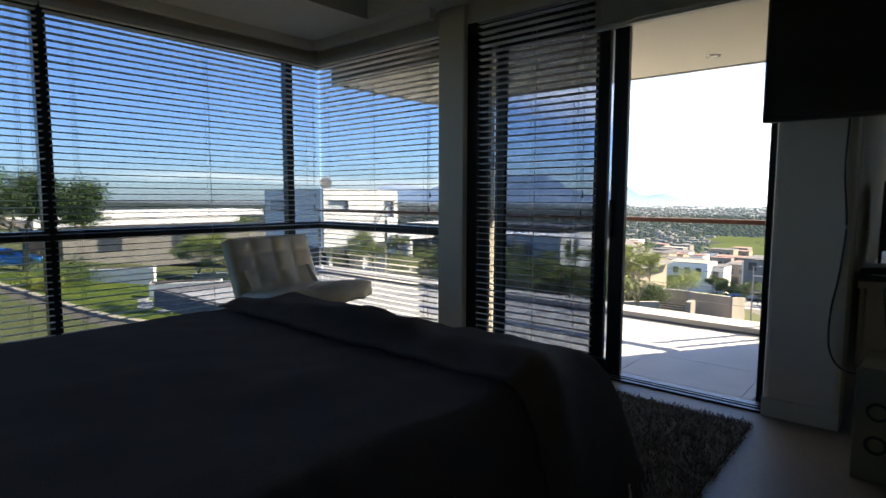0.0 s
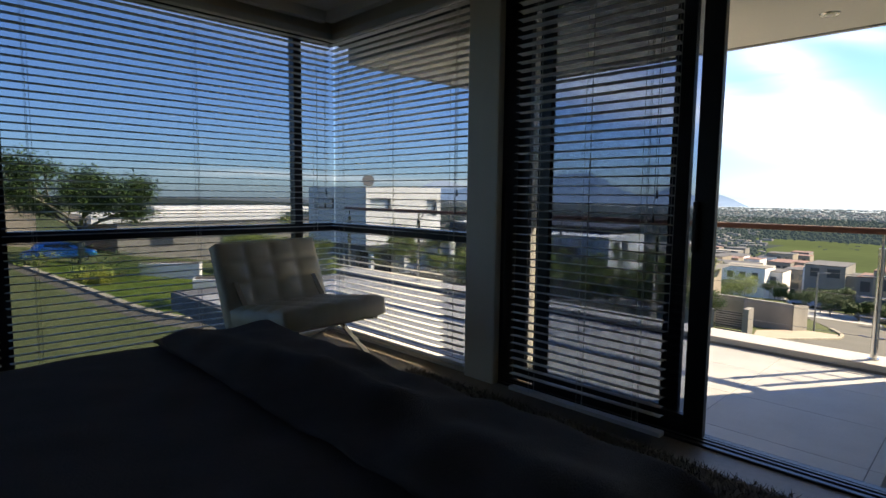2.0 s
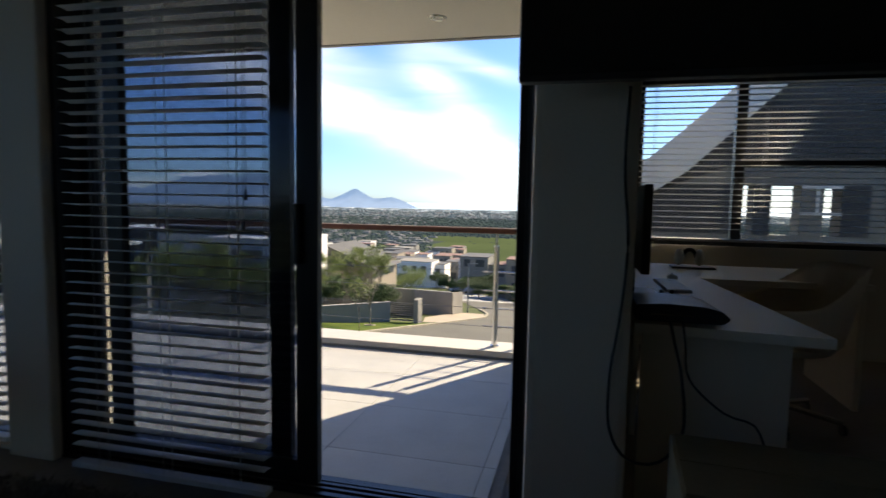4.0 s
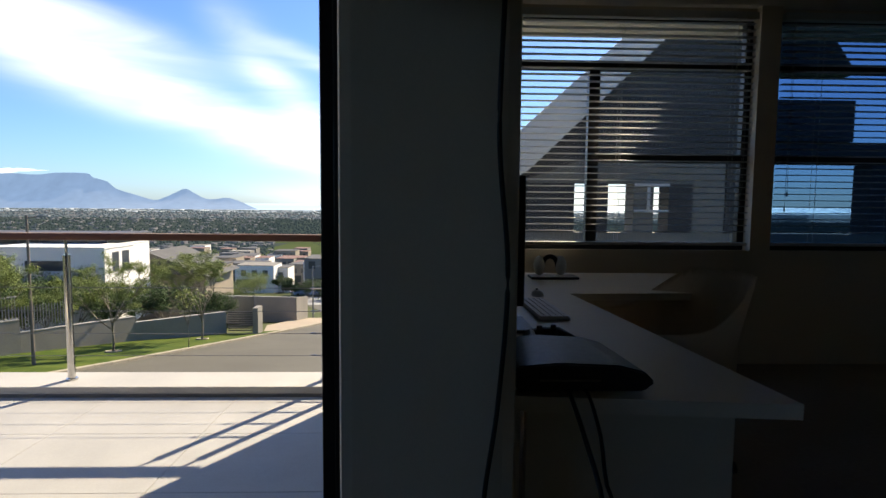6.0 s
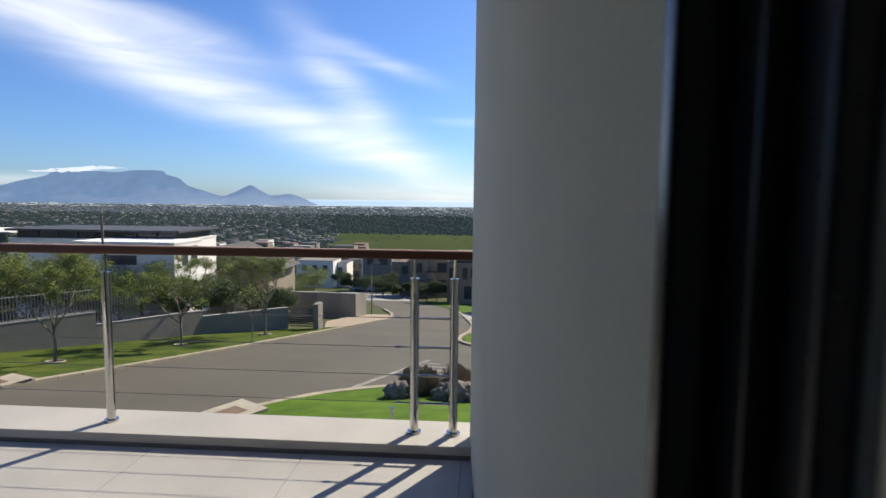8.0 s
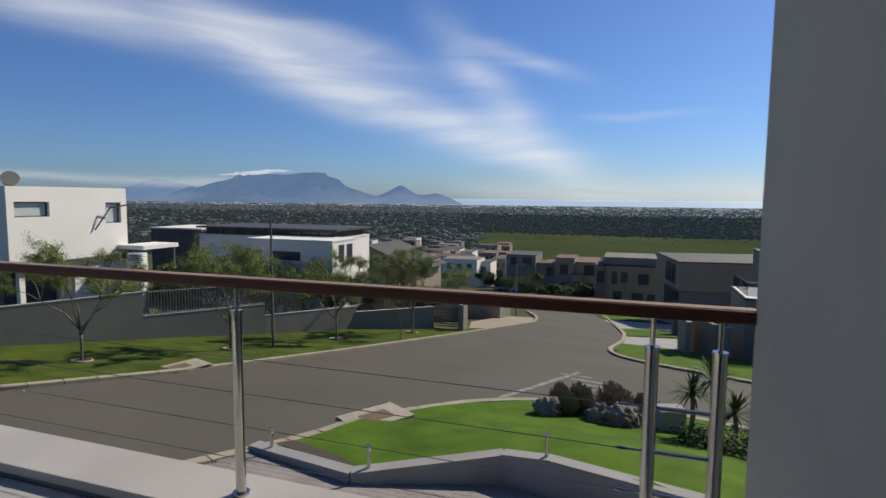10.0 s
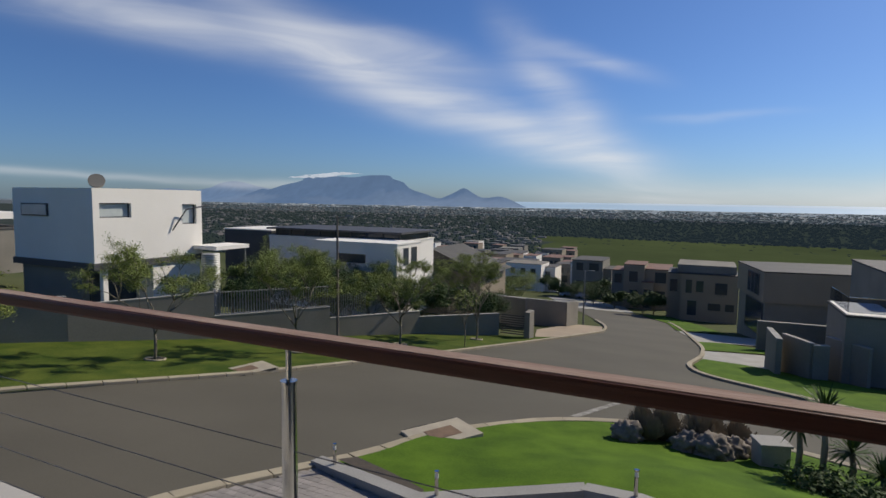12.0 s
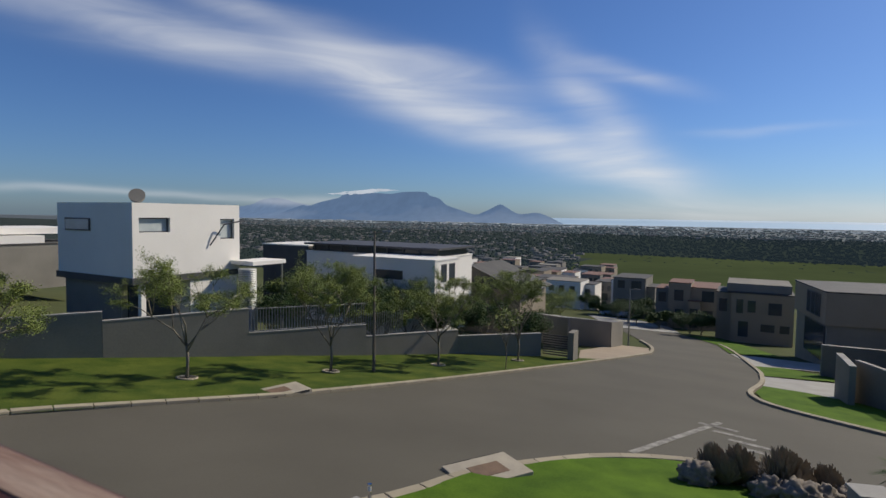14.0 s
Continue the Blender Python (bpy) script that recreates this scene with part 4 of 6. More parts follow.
structure("far_lawn", ruled([(-1.8, 68), (-3.3, 79), (-8, 93)], [(3, 70), (0, 82), (-4, 96)], 12, 4, lambda x, y: ground_z(x, y) + 0.07), M["lawn"], "strip of lawn along the lower street", "lawn")
structure("driveway_far", flat([(0.6, 44.7), (4.5, 43.4), (9, 47), (6.5, 52.5), (0.75, 50.3), (0.4, 47)], 0.03), M["concrete"], "pale concrete driveway of the corner house", "driveway")
structure("driveway_right", flat([(0.25, 57.2), (2.6, 58.7), (6, 60), (6, 68), (-1.7, 67.8)], 0.03), M["concrete"], "pale concrete driveway", "driveway")
structure("driveway_sand", flat([(-10.9, 45.4), (-9.6, 46.2), (-8.9, 50), (-7.75, 57), (-8.6, 62.6), (-11.5, 62), (-12.5, 52)], 0.05), M["sand"], "tan paved forecourt before the gate", "driveway")
structure("driveway_lower", flat([(-9, 97), (-12, 110), (-20, 124), (-30, 124), (-19, 96)], 0.02), M["concrete"], "pale lower end of the street", "road")
DRIVE = [(-8.5, 12.1), (-7.35, 14.85), (-4.45, 14.1), (-1.6, 15.5), (-0.6, 15.25), (3.0, 14.5), (8, 13.1), (8, 6.4), (-2.6, 6.4), (-9.0, 6.4), (-9.15, 9)]
structure("driveway", flat(DRIVE, 0.005), M["grout"], "bedding under the paved driveway", "driveway")


def kerb_line(name, chain, side, w, h, label):
    """Separate kerb stones, about a metre long, along a line."""
    k = thing(name, (0, 0, 0), label, "kerb", kind="structure")
    pts = resample([(p.x, p.y) for p in chain], max(2, round(sum((b - a).length for a, b in zip(chain, chain[1:])) / 1.0)))
    base = boxes((-0.495, 0.495, -w / 2, w / 2, -0.15, h), bevel=0.02)
    first = None
    for a, b in zip(pts, pts[1:]):
        m = (a + b) / 2
        d = (b - a)
        z0, z1 = ground_z(a.x, a.y), ground_z(b.x, b.y)
        at = (m.x - side * d.y / d.length * w / 2, m.y + side * d.x / d.length * w / 2, (z0 + z1) / 2)
        turn = (0, -math.degrees(math.atan2(z1 - z0, d.length)), math.degrees(math.atan2(d.y, d.x)))
        if first is None:
            first = part("kerbstone", base, M["kerb"], k, at=at, turn=turn)
        else:
            again(first, k, at, turn)


kerb_line("kerb_far", [p for p in smooth_far if p.x > -40] + smooth_far2[1:12], 1, 0.3, 0.12, "pale concrete kerb along the far side of the street")
kerb_line("kerb_near", [p for p in smooth_near if -32 < p.x < 17], -1, 0.3, 0.1, "pale concrete kerb along the front garden")
kerb_line("kerb_right", [p for p in smooth_right if p.y < 82 and p.x < 20], -1, 0.28, 0.12, "concrete kerb round the corner plot")


def drain(at, turn, label, w=2.2, up=0.0):
    d = thing("storm_drain", (at[0], at[1], ground_z(*at) + up), label, "storm drain", turn=turn)
    part("slab", boxes((-w / 2, w / 2, -0.75, 0.55, -0.1, 0.09), bevel=0.02), M["drainslab"], d)
    # No hole is cut: dark strips paint in the shade of the slots.
    part("opening", boxes((-w / 2 + .12, -0.06, -0.755, -0.745, 0.01, 0.1), (0.06, w / 2 - .12, -0.755, -0.745, 0.01, 0.1)), M["ink"], d)
    part("cover", boxes((-0.45, 0.45, -0.35, 0.25, 0.09, 0.1)), M["rust"], d)
    return d


drain((-16.1, 21.47), 72, "concrete storm drain inlet with a brown cover at the kerb", 2.2, 0.02)
drain((-5.98, 18.6), 238, "pale concrete drain slab with a brown cover at the lawn edge", 1.9, 0.05)
pm = thing("road_marking", (0, 0, 0), "worn white stop line and lettering on the asphalt", "road marking", kind="structure")
part("line", flat([(-3.55, 23.55), (-3.3, 23.45), (-1.15, 30.7), (-1.4, 30.8)], 0.012), M["paint"], pm)
for k in range(4):
    x, y = 0.3 - 0.55 * k, 26.8 + 1.05 * k
    part("letter", flat([(x - .7, y - .1), (x + .7, y - .55), (x + .8, y - .25), (x - .6, y + .2)], 0.012), M["paint"], pm)

# ---- planting ----
def leaves(centres, n, spread, size, seed, squash=0.7):
    """Many small leaf blades around the given centres, or strewn along the given twigs, as one mesh."""
    r = random.Random(seed)
    vs, fs = [], []
    for i in range(n):
        c = centres[i % len(centres)]
        if isinstance(c[0], Vector):
            c = c[0].lerp(c[1], r.uniform(0.1, 1.08))
        d = Vector((r.gauss(0, 1), r.gauss(0, 1), r.gauss(0, 1) * squash)) * spread * 0.55
        p = Vector(c) + d
        a = Vector((r.uniform(-1, 1), r.uniform(-1, 1), r.uniform(-.6, .6))).normalized()
        b = a.cross(Vector((r.uniform(-1, 1), r.uniform(-1, 1), 1))).normalized()
        s = size * r.uniform(0.6, 1.4)
        k = len(vs)
        vs += [p - a * s, p + b * s * 0.38, p + a * s, p - b * s * 0.38]
        fs.append((k, k + 1, k + 2, k + 3))
    me = bpy.data.meshes.new("crown")
    me.from_pydata([tuple(v) for v in vs], [], fs)
    return me


def tree(at, height, spread, seed, label, leafmat="leaf", n=5200, lean=0.0, trunk=0.09, fork=0.4, flat_top=0.6, size=0.09, wide=1.0, puff=0.15, reach=0.29):
    r = random.Random(seed)
    z = ground_z(*at)
    t = thing("tree", (at[0], at[1], z), label, "tree", group="street trees")
    bm = bmesh.new()
    tips = []
    top = Vector((lean, 0, height * fork))
    sweep(bm, [(0, 0, -0.1), (lean * .3 + .04, 0.02, height * fork * .5), tuple(top)], [trunk * 1.25, trunk, trunk * .85], 8)

    def limb(p, d, length, rad, depth):
        q = p + d * length * 0.5 + Vector((r.uniform(-1, 1), r.uniform(-1, 1), r.uniform(-.3, .5))) * length * 0.1
        e = p + d * length
        sweep(bm, [tuple(p), tuple(q), tuple(e)], [rad, rad * .75, rad * .5], 5)
        if depth == 0:
            tips.append((q.copy(), e.copy()))
            for _ in range(2):
                f = q.lerp(e, r.random())
                g = f + Vector((r.uniform(-1, 1), r.uniform(-1, 1), r.uniform(-.35, .5))).normalized() * length * r.uniform(.35, .7)
                sweep(bm, [tuple(f), tuple(g)], [rad * .5, rad * .2], 4)
                tips.append((f, g))
            return
        for _ in range(4):
            nd = (d + Vector((r.uniform(-1, 1), r.uniform(-1, 1), r.uniform(-.5, .75) * flat_top)) * 0.85).normalized()
            limb(e if r.random() < 0.7 else q, nd, length * r.uniform(.55, .8), rad * .55, depth - 1)
    k = 5
    for i in range(k):
        a = i * math.tau / k + r.uniform(-.3, .3)
        d = Vector((math.cos(a) * spread * wide, math.sin(a) * spread * wide, height * (1 - fork) * r.uniform(.5, 1.0))).normalized()
        limb(top - Vector((0, 0, r.uniform(0, .12) * height)), d, height * reach, trunk * .6, 2)
    part("trunk", bm, M["bark"], t, smooth=True)
    me = leaves(tips, n, spread * puff, size, seed)
    me.materials.append(M[leafmat])
    c = new("crown", me)
    c.parent = t
    return t


for i, (p, h, s) in enumerate((((-20.0, 20.5), 5.3, 3.2), ((-17.7, 26.5), 5.8, 2.6), ((-15.6, 33.2), 5.6, 2.8), ((-13.4, 39.9), 6.6, 2.8), ((-21.8, 13.6), 4.8, 3.2))):
    tree(p, h, s, 20 + i, "young thorn tree with feathery pale green leaves on the verge", n=(26000, 30000, 32000, 36000, 30000)[i], size=0.036, wide=0.62, puff=0.062, trunk=0.065, fork=0.3, reach=0.33)
for x, y in ((-20.0, 20.5), (-17.7, 26.5), (-15.6, 33.2), (-13.4, 39.9), (-21.8, 13.6)):
    ring = thing("tree_ring", (x, y, ground_z(x, y) + 0.06), "pale concrete ring set in the grass round a tree", "tree ring", group="tree rings")
    bm = bmesh.new()
    sweep(bm, [(0.38 * math.cos(k * math.tau / 24), 0.38 * math.sin(k * math.tau / 24), 0.03 - 0.14 * 0.38 * math.sin(k * math.tau / 24)) for k in range(25)], 0.045, 6)
    part("rim", bm, M["kerb"], ring, smooth=True)
    part("soil", flat([(0.36 * math.cos(k * math.tau / 16), 0.36 * math.sin(k * math.tau / 16)) for k in range(16)], 0.0), M["soil"], ring).matrix_basis = pose(0, 0, 0.02 - ground_z(0, 0), 0, 0, 0)
tree((-12.5, 35.6), 3.6, 0.5, 40, "thin staked sapling on the verge", n=350, trunk=0.03)
for i, (x, y, h) in enumerate(((-20.5, 125, 5.5), (-13, 104, 4.2), (-11.2, 106, 5.2), (-6.4, 100, 5), (-28, 126, 5), (-34, 142, 6), (-45, 150, 6), (-40, 132, 5.5), (-52, 172, 7), (-6.6, 118, 7), (-17.8, 124, 6.5))):
    tree((x, y), h, h * .55, 130 + i, "dark dense tree between the lower houses", "leafdark", n=5000, trunk=0.1, fork=0.15, size=0.16)
tree((-43.5, 10.0), 9.0, 5.2, 41, "broad spreading tree beside the parked car", "leafdark", n=22000, trunk=0.22, fork=0.3, size=0.12)
for i, (x, y, h, s, mt) in enumerate(((-26.5, 36, 5.8, 2.6, "leaf"), (-24.0, 38.5, 4.0, 2.4, "leafdark"), (-27.5, 40, 4.6, 2.4, "leafdark"), (-29.5, 34, 3.6, 2.0, "leafdark"), (-20.5, 42, 4.2, 2.0, "leaf"), (-22, 36.5, 3.6, 1.6, "leaf"),
                                     (-19.0, 46.5, 4.0, 2.0, "leafdark"), (-17.5, 50, 3.0, 2.0, "leafdark"), (-14.5, 66, 3.2, 1.6, "leafyellow"), (-21, 62, 3.4, 2.4, "leafdark"), (-44, 22, 3.6, 2.2, "leaf"), (-25.2, 33.5, 4.2, 2.6, "leafdark"), (-23.2, 35.5, 4.4, 2.6, "leafdark"), (-21.6, 39.5, 4.4, 2.6, "leafdark"), (-25.5, 42.5, 5.0, 3.0, "leafdark"), (-19.2, 42.5, 3.6, 2.4, "leafdark"), (-28.4, 37.5, 5.0, 2.8, "leafdark"), (-16.0, 47.5, 3.2, 2.2, "leafdark"), (-19.5, 112, 4.5, 3, "leafdark"), (-17.0, 106, 3.6, 2.6, "leafdark"), (-22.5, 118, 4, 3, "leafdark"), (-7.4, 92, 3.4, 2.2, "leafdark"), (-31, 108, 6, 4, "leaf"), (-36, 98, 6, 4, "leafdark"), (-26, 90, 5, 3.4, "leaf"))):
    tree((x, y), h * (1.0 if mt == "leafyellow" else 1.4), s * 1.15, 60 + i, "dense garden tree behind the boundary wall" if mt != "leafyellow" else "yellow-green garden bush by the forecourt", mt, n=11000, trunk=0.07, fork=0.15, size=0.07)


def shrub(at, r0, h, seed, label, mat="leafdark", n=1500, size=0.07, z=None):
    z = ground_z(*at) if z is None else z
    t = thing("shrub", (at[0], at[1], z), label, "shrub")
    r = random.Random(seed)
    cs = [(r.uniform(-r0, r0) * .8, r.uniform(-r0, r0) * .8, h * r.uniform(.15, .8)) for _ in range(14)]
    bm = bmesh.new()
    for c in cs:
        sweep(bm, [(c[0] * .2, c[1] * .2, -0.03), (c[0] * .7, c[1] * .7, c[2] * .6), c], [0.02, 0.012, 0.006], 5)
    part("stems", bm, M["twig"], t)
    me = leaves(cs, n, r0 * .55, size, seed)
    me.materials.append(M[mat])
    c = new("foliage", me)
    c.parent = t


for i, (x, y, r0, h, mt) in enumerate(((-34.5, 9.2, 1.6, 1.3, "leafdark"), (-36.5, 10.5, 1.8, 1.5, "leafdark"), (-31.5, 8.1, .7, .6, "leafyellow"), (-33, 8.2, .8, .7, "leaf"), (-38, 14.5, 1.5, 1.2, "leaf"), (-28.5, 15.6, 1.6, 1.7, "leafdark"), (-29.5, 17.5, 1.4, 1.9, "leaf"), (-41, 7.2, 1.2, .9, "leaf"))):
    shrub((x, y), r0, h, 90 + i, "low garden shrub along the street bed", mt)

# ---- front garden ----
def rock(at, r0, seed):
    t = thing("rock", (*at, lawn_z(*at)), "weathered pitted garden rock on the lawn", "rock", group="garden rocks")
    bm = bmesh.new()
    vs = bmesh.ops.create_icosphere(bm, subdivisions=4, radius=1.0)["verts"]
    for v in vs:
        n = v.co.normalized()
        k = 1 + 0.34 * noise.noise(n * 1.6 + Vector((seed, 0, 0))) + 0.3 * noise.noise(n * 4.2 + Vector((0, seed, 0))) - 0.4 * abs(noise.noise(n * 8 + Vector((seed, 1, 0)))) + 0.1 * noise.noise(n * 19)
        v.co = Vector((n.x * r0 * k, n.y * r0 * k * .9, max(-0.1, n.z * r0 * .85 * k + r0 * .35)))
    part("stone", bm, M["rock"], t, smooth=True)


for i, (x, y, r0) in enumerate(((-1.45, 21.6, .48), (0.15, 21.5, .42), (0.7, 21.4, .5), (1.2, 21.9, .45), (1.75, 22.4, .42), (-0.15, 22.4, .4), (0.9, 22.6, .35))):
    rock((x, y), r0, i * 3.7)


def dry_bush(at, r0, h, seed):
    t = thing("dry_bush", (*at, lawn_z(*at)), "brown twiggy bush between the garden rocks", "bush", group="dry garden bushes")
    r = random.Random(seed)
    vs, fs = [], []
    for _ in range(700):
        a, q = r.uniform(0, 6.3), r.uniform(0, .9) ** .6
        bx, by = r0 * .35 * q * math.cos(a), r0 * .35 * q * math.sin(a)
        tx, ty, tz = r0 * q * math.cos(a) + r.gauss(0, .05), r0 * q * math.sin(a) + r.gauss(0, .05), h * (1.05 - .55 * q * q) * r.uniform(.6, 1.1)
        k = len(vs)
        vs += [(bx - .006, by, 0), (bx + .006, by, 0), (tx, ty, tz), (tx + .03, ty, tz * .93)]
        fs += [(k, k + 1, k + 2), (k + 1, k + 3, k + 2)]
    me = bpy.data.meshes.new("twigs")
    me.from_pydata(vs, [], fs)
    me.materials.append(M["twig"])
    o = new("twigs", me)
    o.parent = t
    o["kind"] = "stuff"


for i, (x, y, r0, h) in enumerate(((-1.2, 22.2, .45, .9), (-0.6, 22.3, .5, .95), (0.4, 22.3, .75, 1.05), (1.35, 22.7, .45, .8), (-0.9, 21.9, .35, .7))):
    dry_bush((x, y), r0, h, 130 + i)
ub = thing("utility_box", (2.1, 21.6, lawn_z(2.1, 21.6)), "pale green-grey concrete utility box on the lawn", "utility box", turn=18)
part("body", boxes((-0.36, 0.36, -0.3, 0.3, -0.15, 0.6), bevel=0.02), M["concrete"], ub)
part("lid", boxes((-0.4, 0.4, -0.34, 0.34, 0.6, 0.67), bevel=0.015), M["concrete"], ub)


def yucca(at, h, seed, n=70, reach=0.75):
    t = thing("yucca", (*at, lawn_z(*at)), "spiky yucca with stiff green sword leaves", "plant", group="yuccas")
    r = random.Random(seed)
    bm = bmesh.new()
    sweep(bm, [(0, 0, -.05), (0.04, 0.02, h * .5), (0.0, 0.05, h)], [.09, .075, .07], 8)
    part("trunk", bm, M["bark"], t, smooth=True)
    vs, fs = [], []
    for _ in range(n):
        a, e = r.uniform(0, 6.3), math.asin(r.uniform(-.45, 1))
        d = Vector((math.cos(a) * math.cos(e), math.sin(a) * math.cos(e), math.sin(e)))
        s = d.cross(Vector((0, 0, 1))).normalized() * 0.028
        L = reach * r.uniform(.75, 1.1)
        c = Vector((0, .05, h))
        m = c + d * L * .55 + Vector((0, 0, .03))
        tip = c + d * L + Vector((0, 0, -.1 * L))
        k = len(vs)
        vs += [tuple(v) for v in (c - s * .5, c + s * .5, m + s, m - s, tip, m + Vector((0, 0, -.012)))]
        fs += [(k, k + 1, k + 2, k + 3), (k + 3, k + 2, k + 4), (k + 2, k + 5, k + 4), (k + 5, k + 3, k + 4)]
    me = bpy.data.meshes.new("leaves")
    me.from_pydata(vs, [], fs)
    me.materials.append(M["leafdark"])
    o = new("leaves", me)
    o.parent = t


for i, (x, y, h, q) in enumerate(((3.05, 20.6, 1.7, .85), (3.7, 20.9, 0.8, .75), (2.6, 20.9, 1.25, .7), (5.4, 22.4, 1.5, .95), (4.2, 20.4, .45, .7))):
    yucca((x, y), h, 150 + i, 80, q)
shrub((2.8, 19.5), .65, .28, 171, "dark low groundcover under the yuccas", "leafdark", 1500, z=lawn_z(2.6, 19.6))
shrub((3.8, 19.3), .65, .28, 172, "dark low groundcover under the yuccas", "leafdark", 1500, z=lawn_z(3.7, 19.4))
shrub((5.3, 20.6), .5, .55, 173, "bright yellow-green flowering shrub", "leafyellow", 1100, z=lawn_z(5.3, 20.6))

edge = thing("garden_wall", (0, 0, 0), "low grey concrete edging wall between the driveway and the lawn", "garden wall")
for a, b in zip(LAWN_BACK[:-1], LAWN_BACK[1:]):
    bm = bmesh.new()
    d = (Vector((*b, 0)) - Vector((*a, 0))).normalized()
    s = Vector((-d.y, d.x, 0)) * 0.16
    ring = []
    for p, e in ((a, -0.02), (b, 0.02)):
        z = max(lawn_z(*p), ground_z(*p)) + 0.10
        c = Vector((*p, 0)) + d * e
        ring.append([bm.verts.new((c.x + k * s.x, c.y + k * s.y, h)) for k, h in ((-1, ground_z(*p) - .3), (-1, z), (1, z), (1, ground_z(*p) - .3))])
    for k in range(4):
        bm.faces.new((ring[0][k], ring[0][(k + 1) % 4], ring[1][(k + 1) % 4], ring[1][k]))
    bm.faces.new(ring[0][::-1])
    bm.faces.new(ring[1])
    bmesh.ops.recalc_face_normals(bm, faces=bm.faces)
    part("section", bm, M["concrete"], edge)


def bollard(at, z):
    b = thing("bollard_light", (*at, z), "short steel bollard garden light with a pale lens", "garden light", group="bollard lights")
    part("tube", bars(((0, 0, -.02), (0, 0, .36), .04), seg=14), M["steel"], b)
    part("lens", bars(((0, 0, .36), (0, 0, .46), .035), seg=14), M["lamp"], b)
    part("cap", bars(((0, 0, .46), (0, 0, .49), .044), seg=14), M["steel"], b)


for p in ((-6.85, 14.79), (-4.15, 14.32), (-0.66, 15.34)):
    bollard(p, max(lawn_z(*p), ground_z(*p)) + 0.1)
sb = structure("flower_bed", flat([(-7.0, 15.1), (-4.55, 14.45), (-4.35, 14.6), (-5.6, 15.12), (-6.75, 15.5)], 0.19), M["soil"], "narrow dark planting bed beside the edging wall", "flower bed")

# ---- boundary wall and street furniture ----
bw = thing("boundary_wall", (0, 0, 0), "stepped grey plastered boundary wall with a railing section", "wall")


def wall_run(a, b, za, zb, parent, mat="greywall", thick=0.24, name="section", coping=True):
    bm = bmesh.new()
    A, B = Vector((*a, 0)), Vector((*b, 0))
    d = (B - A).normalized()
    s = Vector((-d.y, d.x, 0)) * thick / 2
    ring = [[bm.verts.new((p.x + k * s.x, p.y + k * s.y, h)) for k, h in ((-1, ground_z(p.x, p.y) - .4), (-1, z), (1, z), (1, ground_z(p.x, p.y) - .4))] for p, z in ((A, za), (B, zb))]
    for k in range(4):
        bm.faces.new((ring[0][k], ring[0][(k + 1) % 4], ring[1][(k + 1) % 4], ring[1][k]))
    bm.faces.new(ring[0][::-1])
    bm.faces.new(ring[1])
    bmesh.ops.recalc_face_normals(bm, faces=bm.faces)
    o = part(name, bm, M[mat], parent)
    if coping:
        bm = bmesh.new()
        ring = [[bm.verts.new((p.x + k * s.x * 1.12, p.y + k * s.y * 1.12, h)) for k, h in ((-1, z), (-1, z + .05), (1, z + .05), (1, z))] for p, z in ((A, za), (B, zb))]
        for k in range(4):
            bm.faces.new((ring[0][k], ring[0][(k + 1) % 4], ring[1][(k + 1) % 4], ring[1][k]))
        bm.faces.new(ring[0][::-1])
        bm.faces.new(ring[1])
        bmesh.ops.recalc_face_normals(bm, faces=bm.faces)
        part("coping", bm, M["concrete"], o)
    return o


BW = [((-33.0, 11.5), (-29.6, 14.8), -2.9, -3.1), ((-29.6, 14.8), (-26.1, 20.7), -3.3, -3.3), ((-26.1, 20.7), (-23.3, 26.6), -3.72, -3.72), ((-23.3, 26.6), (-20.3, 32.7), -5.0, -5.25), ((-20.3, 32.7), (-17.4, 39.0), -5.95, -6.35), ((-17.4, 39.0), (-13.3, 44.0), -6.75, -7.0)]
for a, b, za, zb in BW[1:]:
    wall_run(a, b, za, zb, bw)
fa, fb = Vector((-23.3, 26.6, 0)), Vector((-19.2, 35.0, 0))
n = 60
bar0 = None
for i in range(n + 1):
    p = fa.lerp(fb, i / n)
    zb = -5.0 - 0.25 * min(1, i / n / .72) if i / n < .72 else -5.9
    if bar0 is None:
        bar0 = part("picket", boxes((-.02, .02, -.012, .012, 0, 1.32)), M["iron"], bw, at=(p.x, p.y, zb), turn=(0, 0, 63))
    else:
        again(bar0, bw, (p.x, p.y, zb + 0.02), (0, 0, 63))
part("railing_bar", bars(((fa.x, fa.y, -3.72), (-20.3, 32.7, -3.98), .025), ((fa.x, fa.y, -4.9), (-20.3, 32.7, -5.15), .02), seg=6), M["iron"], bw)
gt = thing("gate", (0, 0, 0), "grey slatted driveway gate between plastered piers", "gate")
for i in range(9):
    part("slat", boxes((-13.2 + i * 0, -11.3, 44.3, 44.36, -8.5 + i * .17, -8.42 + i * .17)), M["roofgrey"], gt)
part("pier", boxes((-11.35, -10.95, 44.2, 45.4, -9.2, -6.75), bevel=0.01), M["greywall"], gt)
fw = thing("forecourt_wall", (0, 0, 0), "grey plastered forecourt wall below the trees", "wall")
wall_run((-17.9, 56.5), (-11.4, 58.2), -7.9, -8.3, fw)
wall_run((-11.4, 58.2), (-11.1, 62.0), -8.3, -8.8, fw, coping=False)
wall_run((-13.5, 52.0), (-17.9, 56.5), -7.2, -7.9, fw)


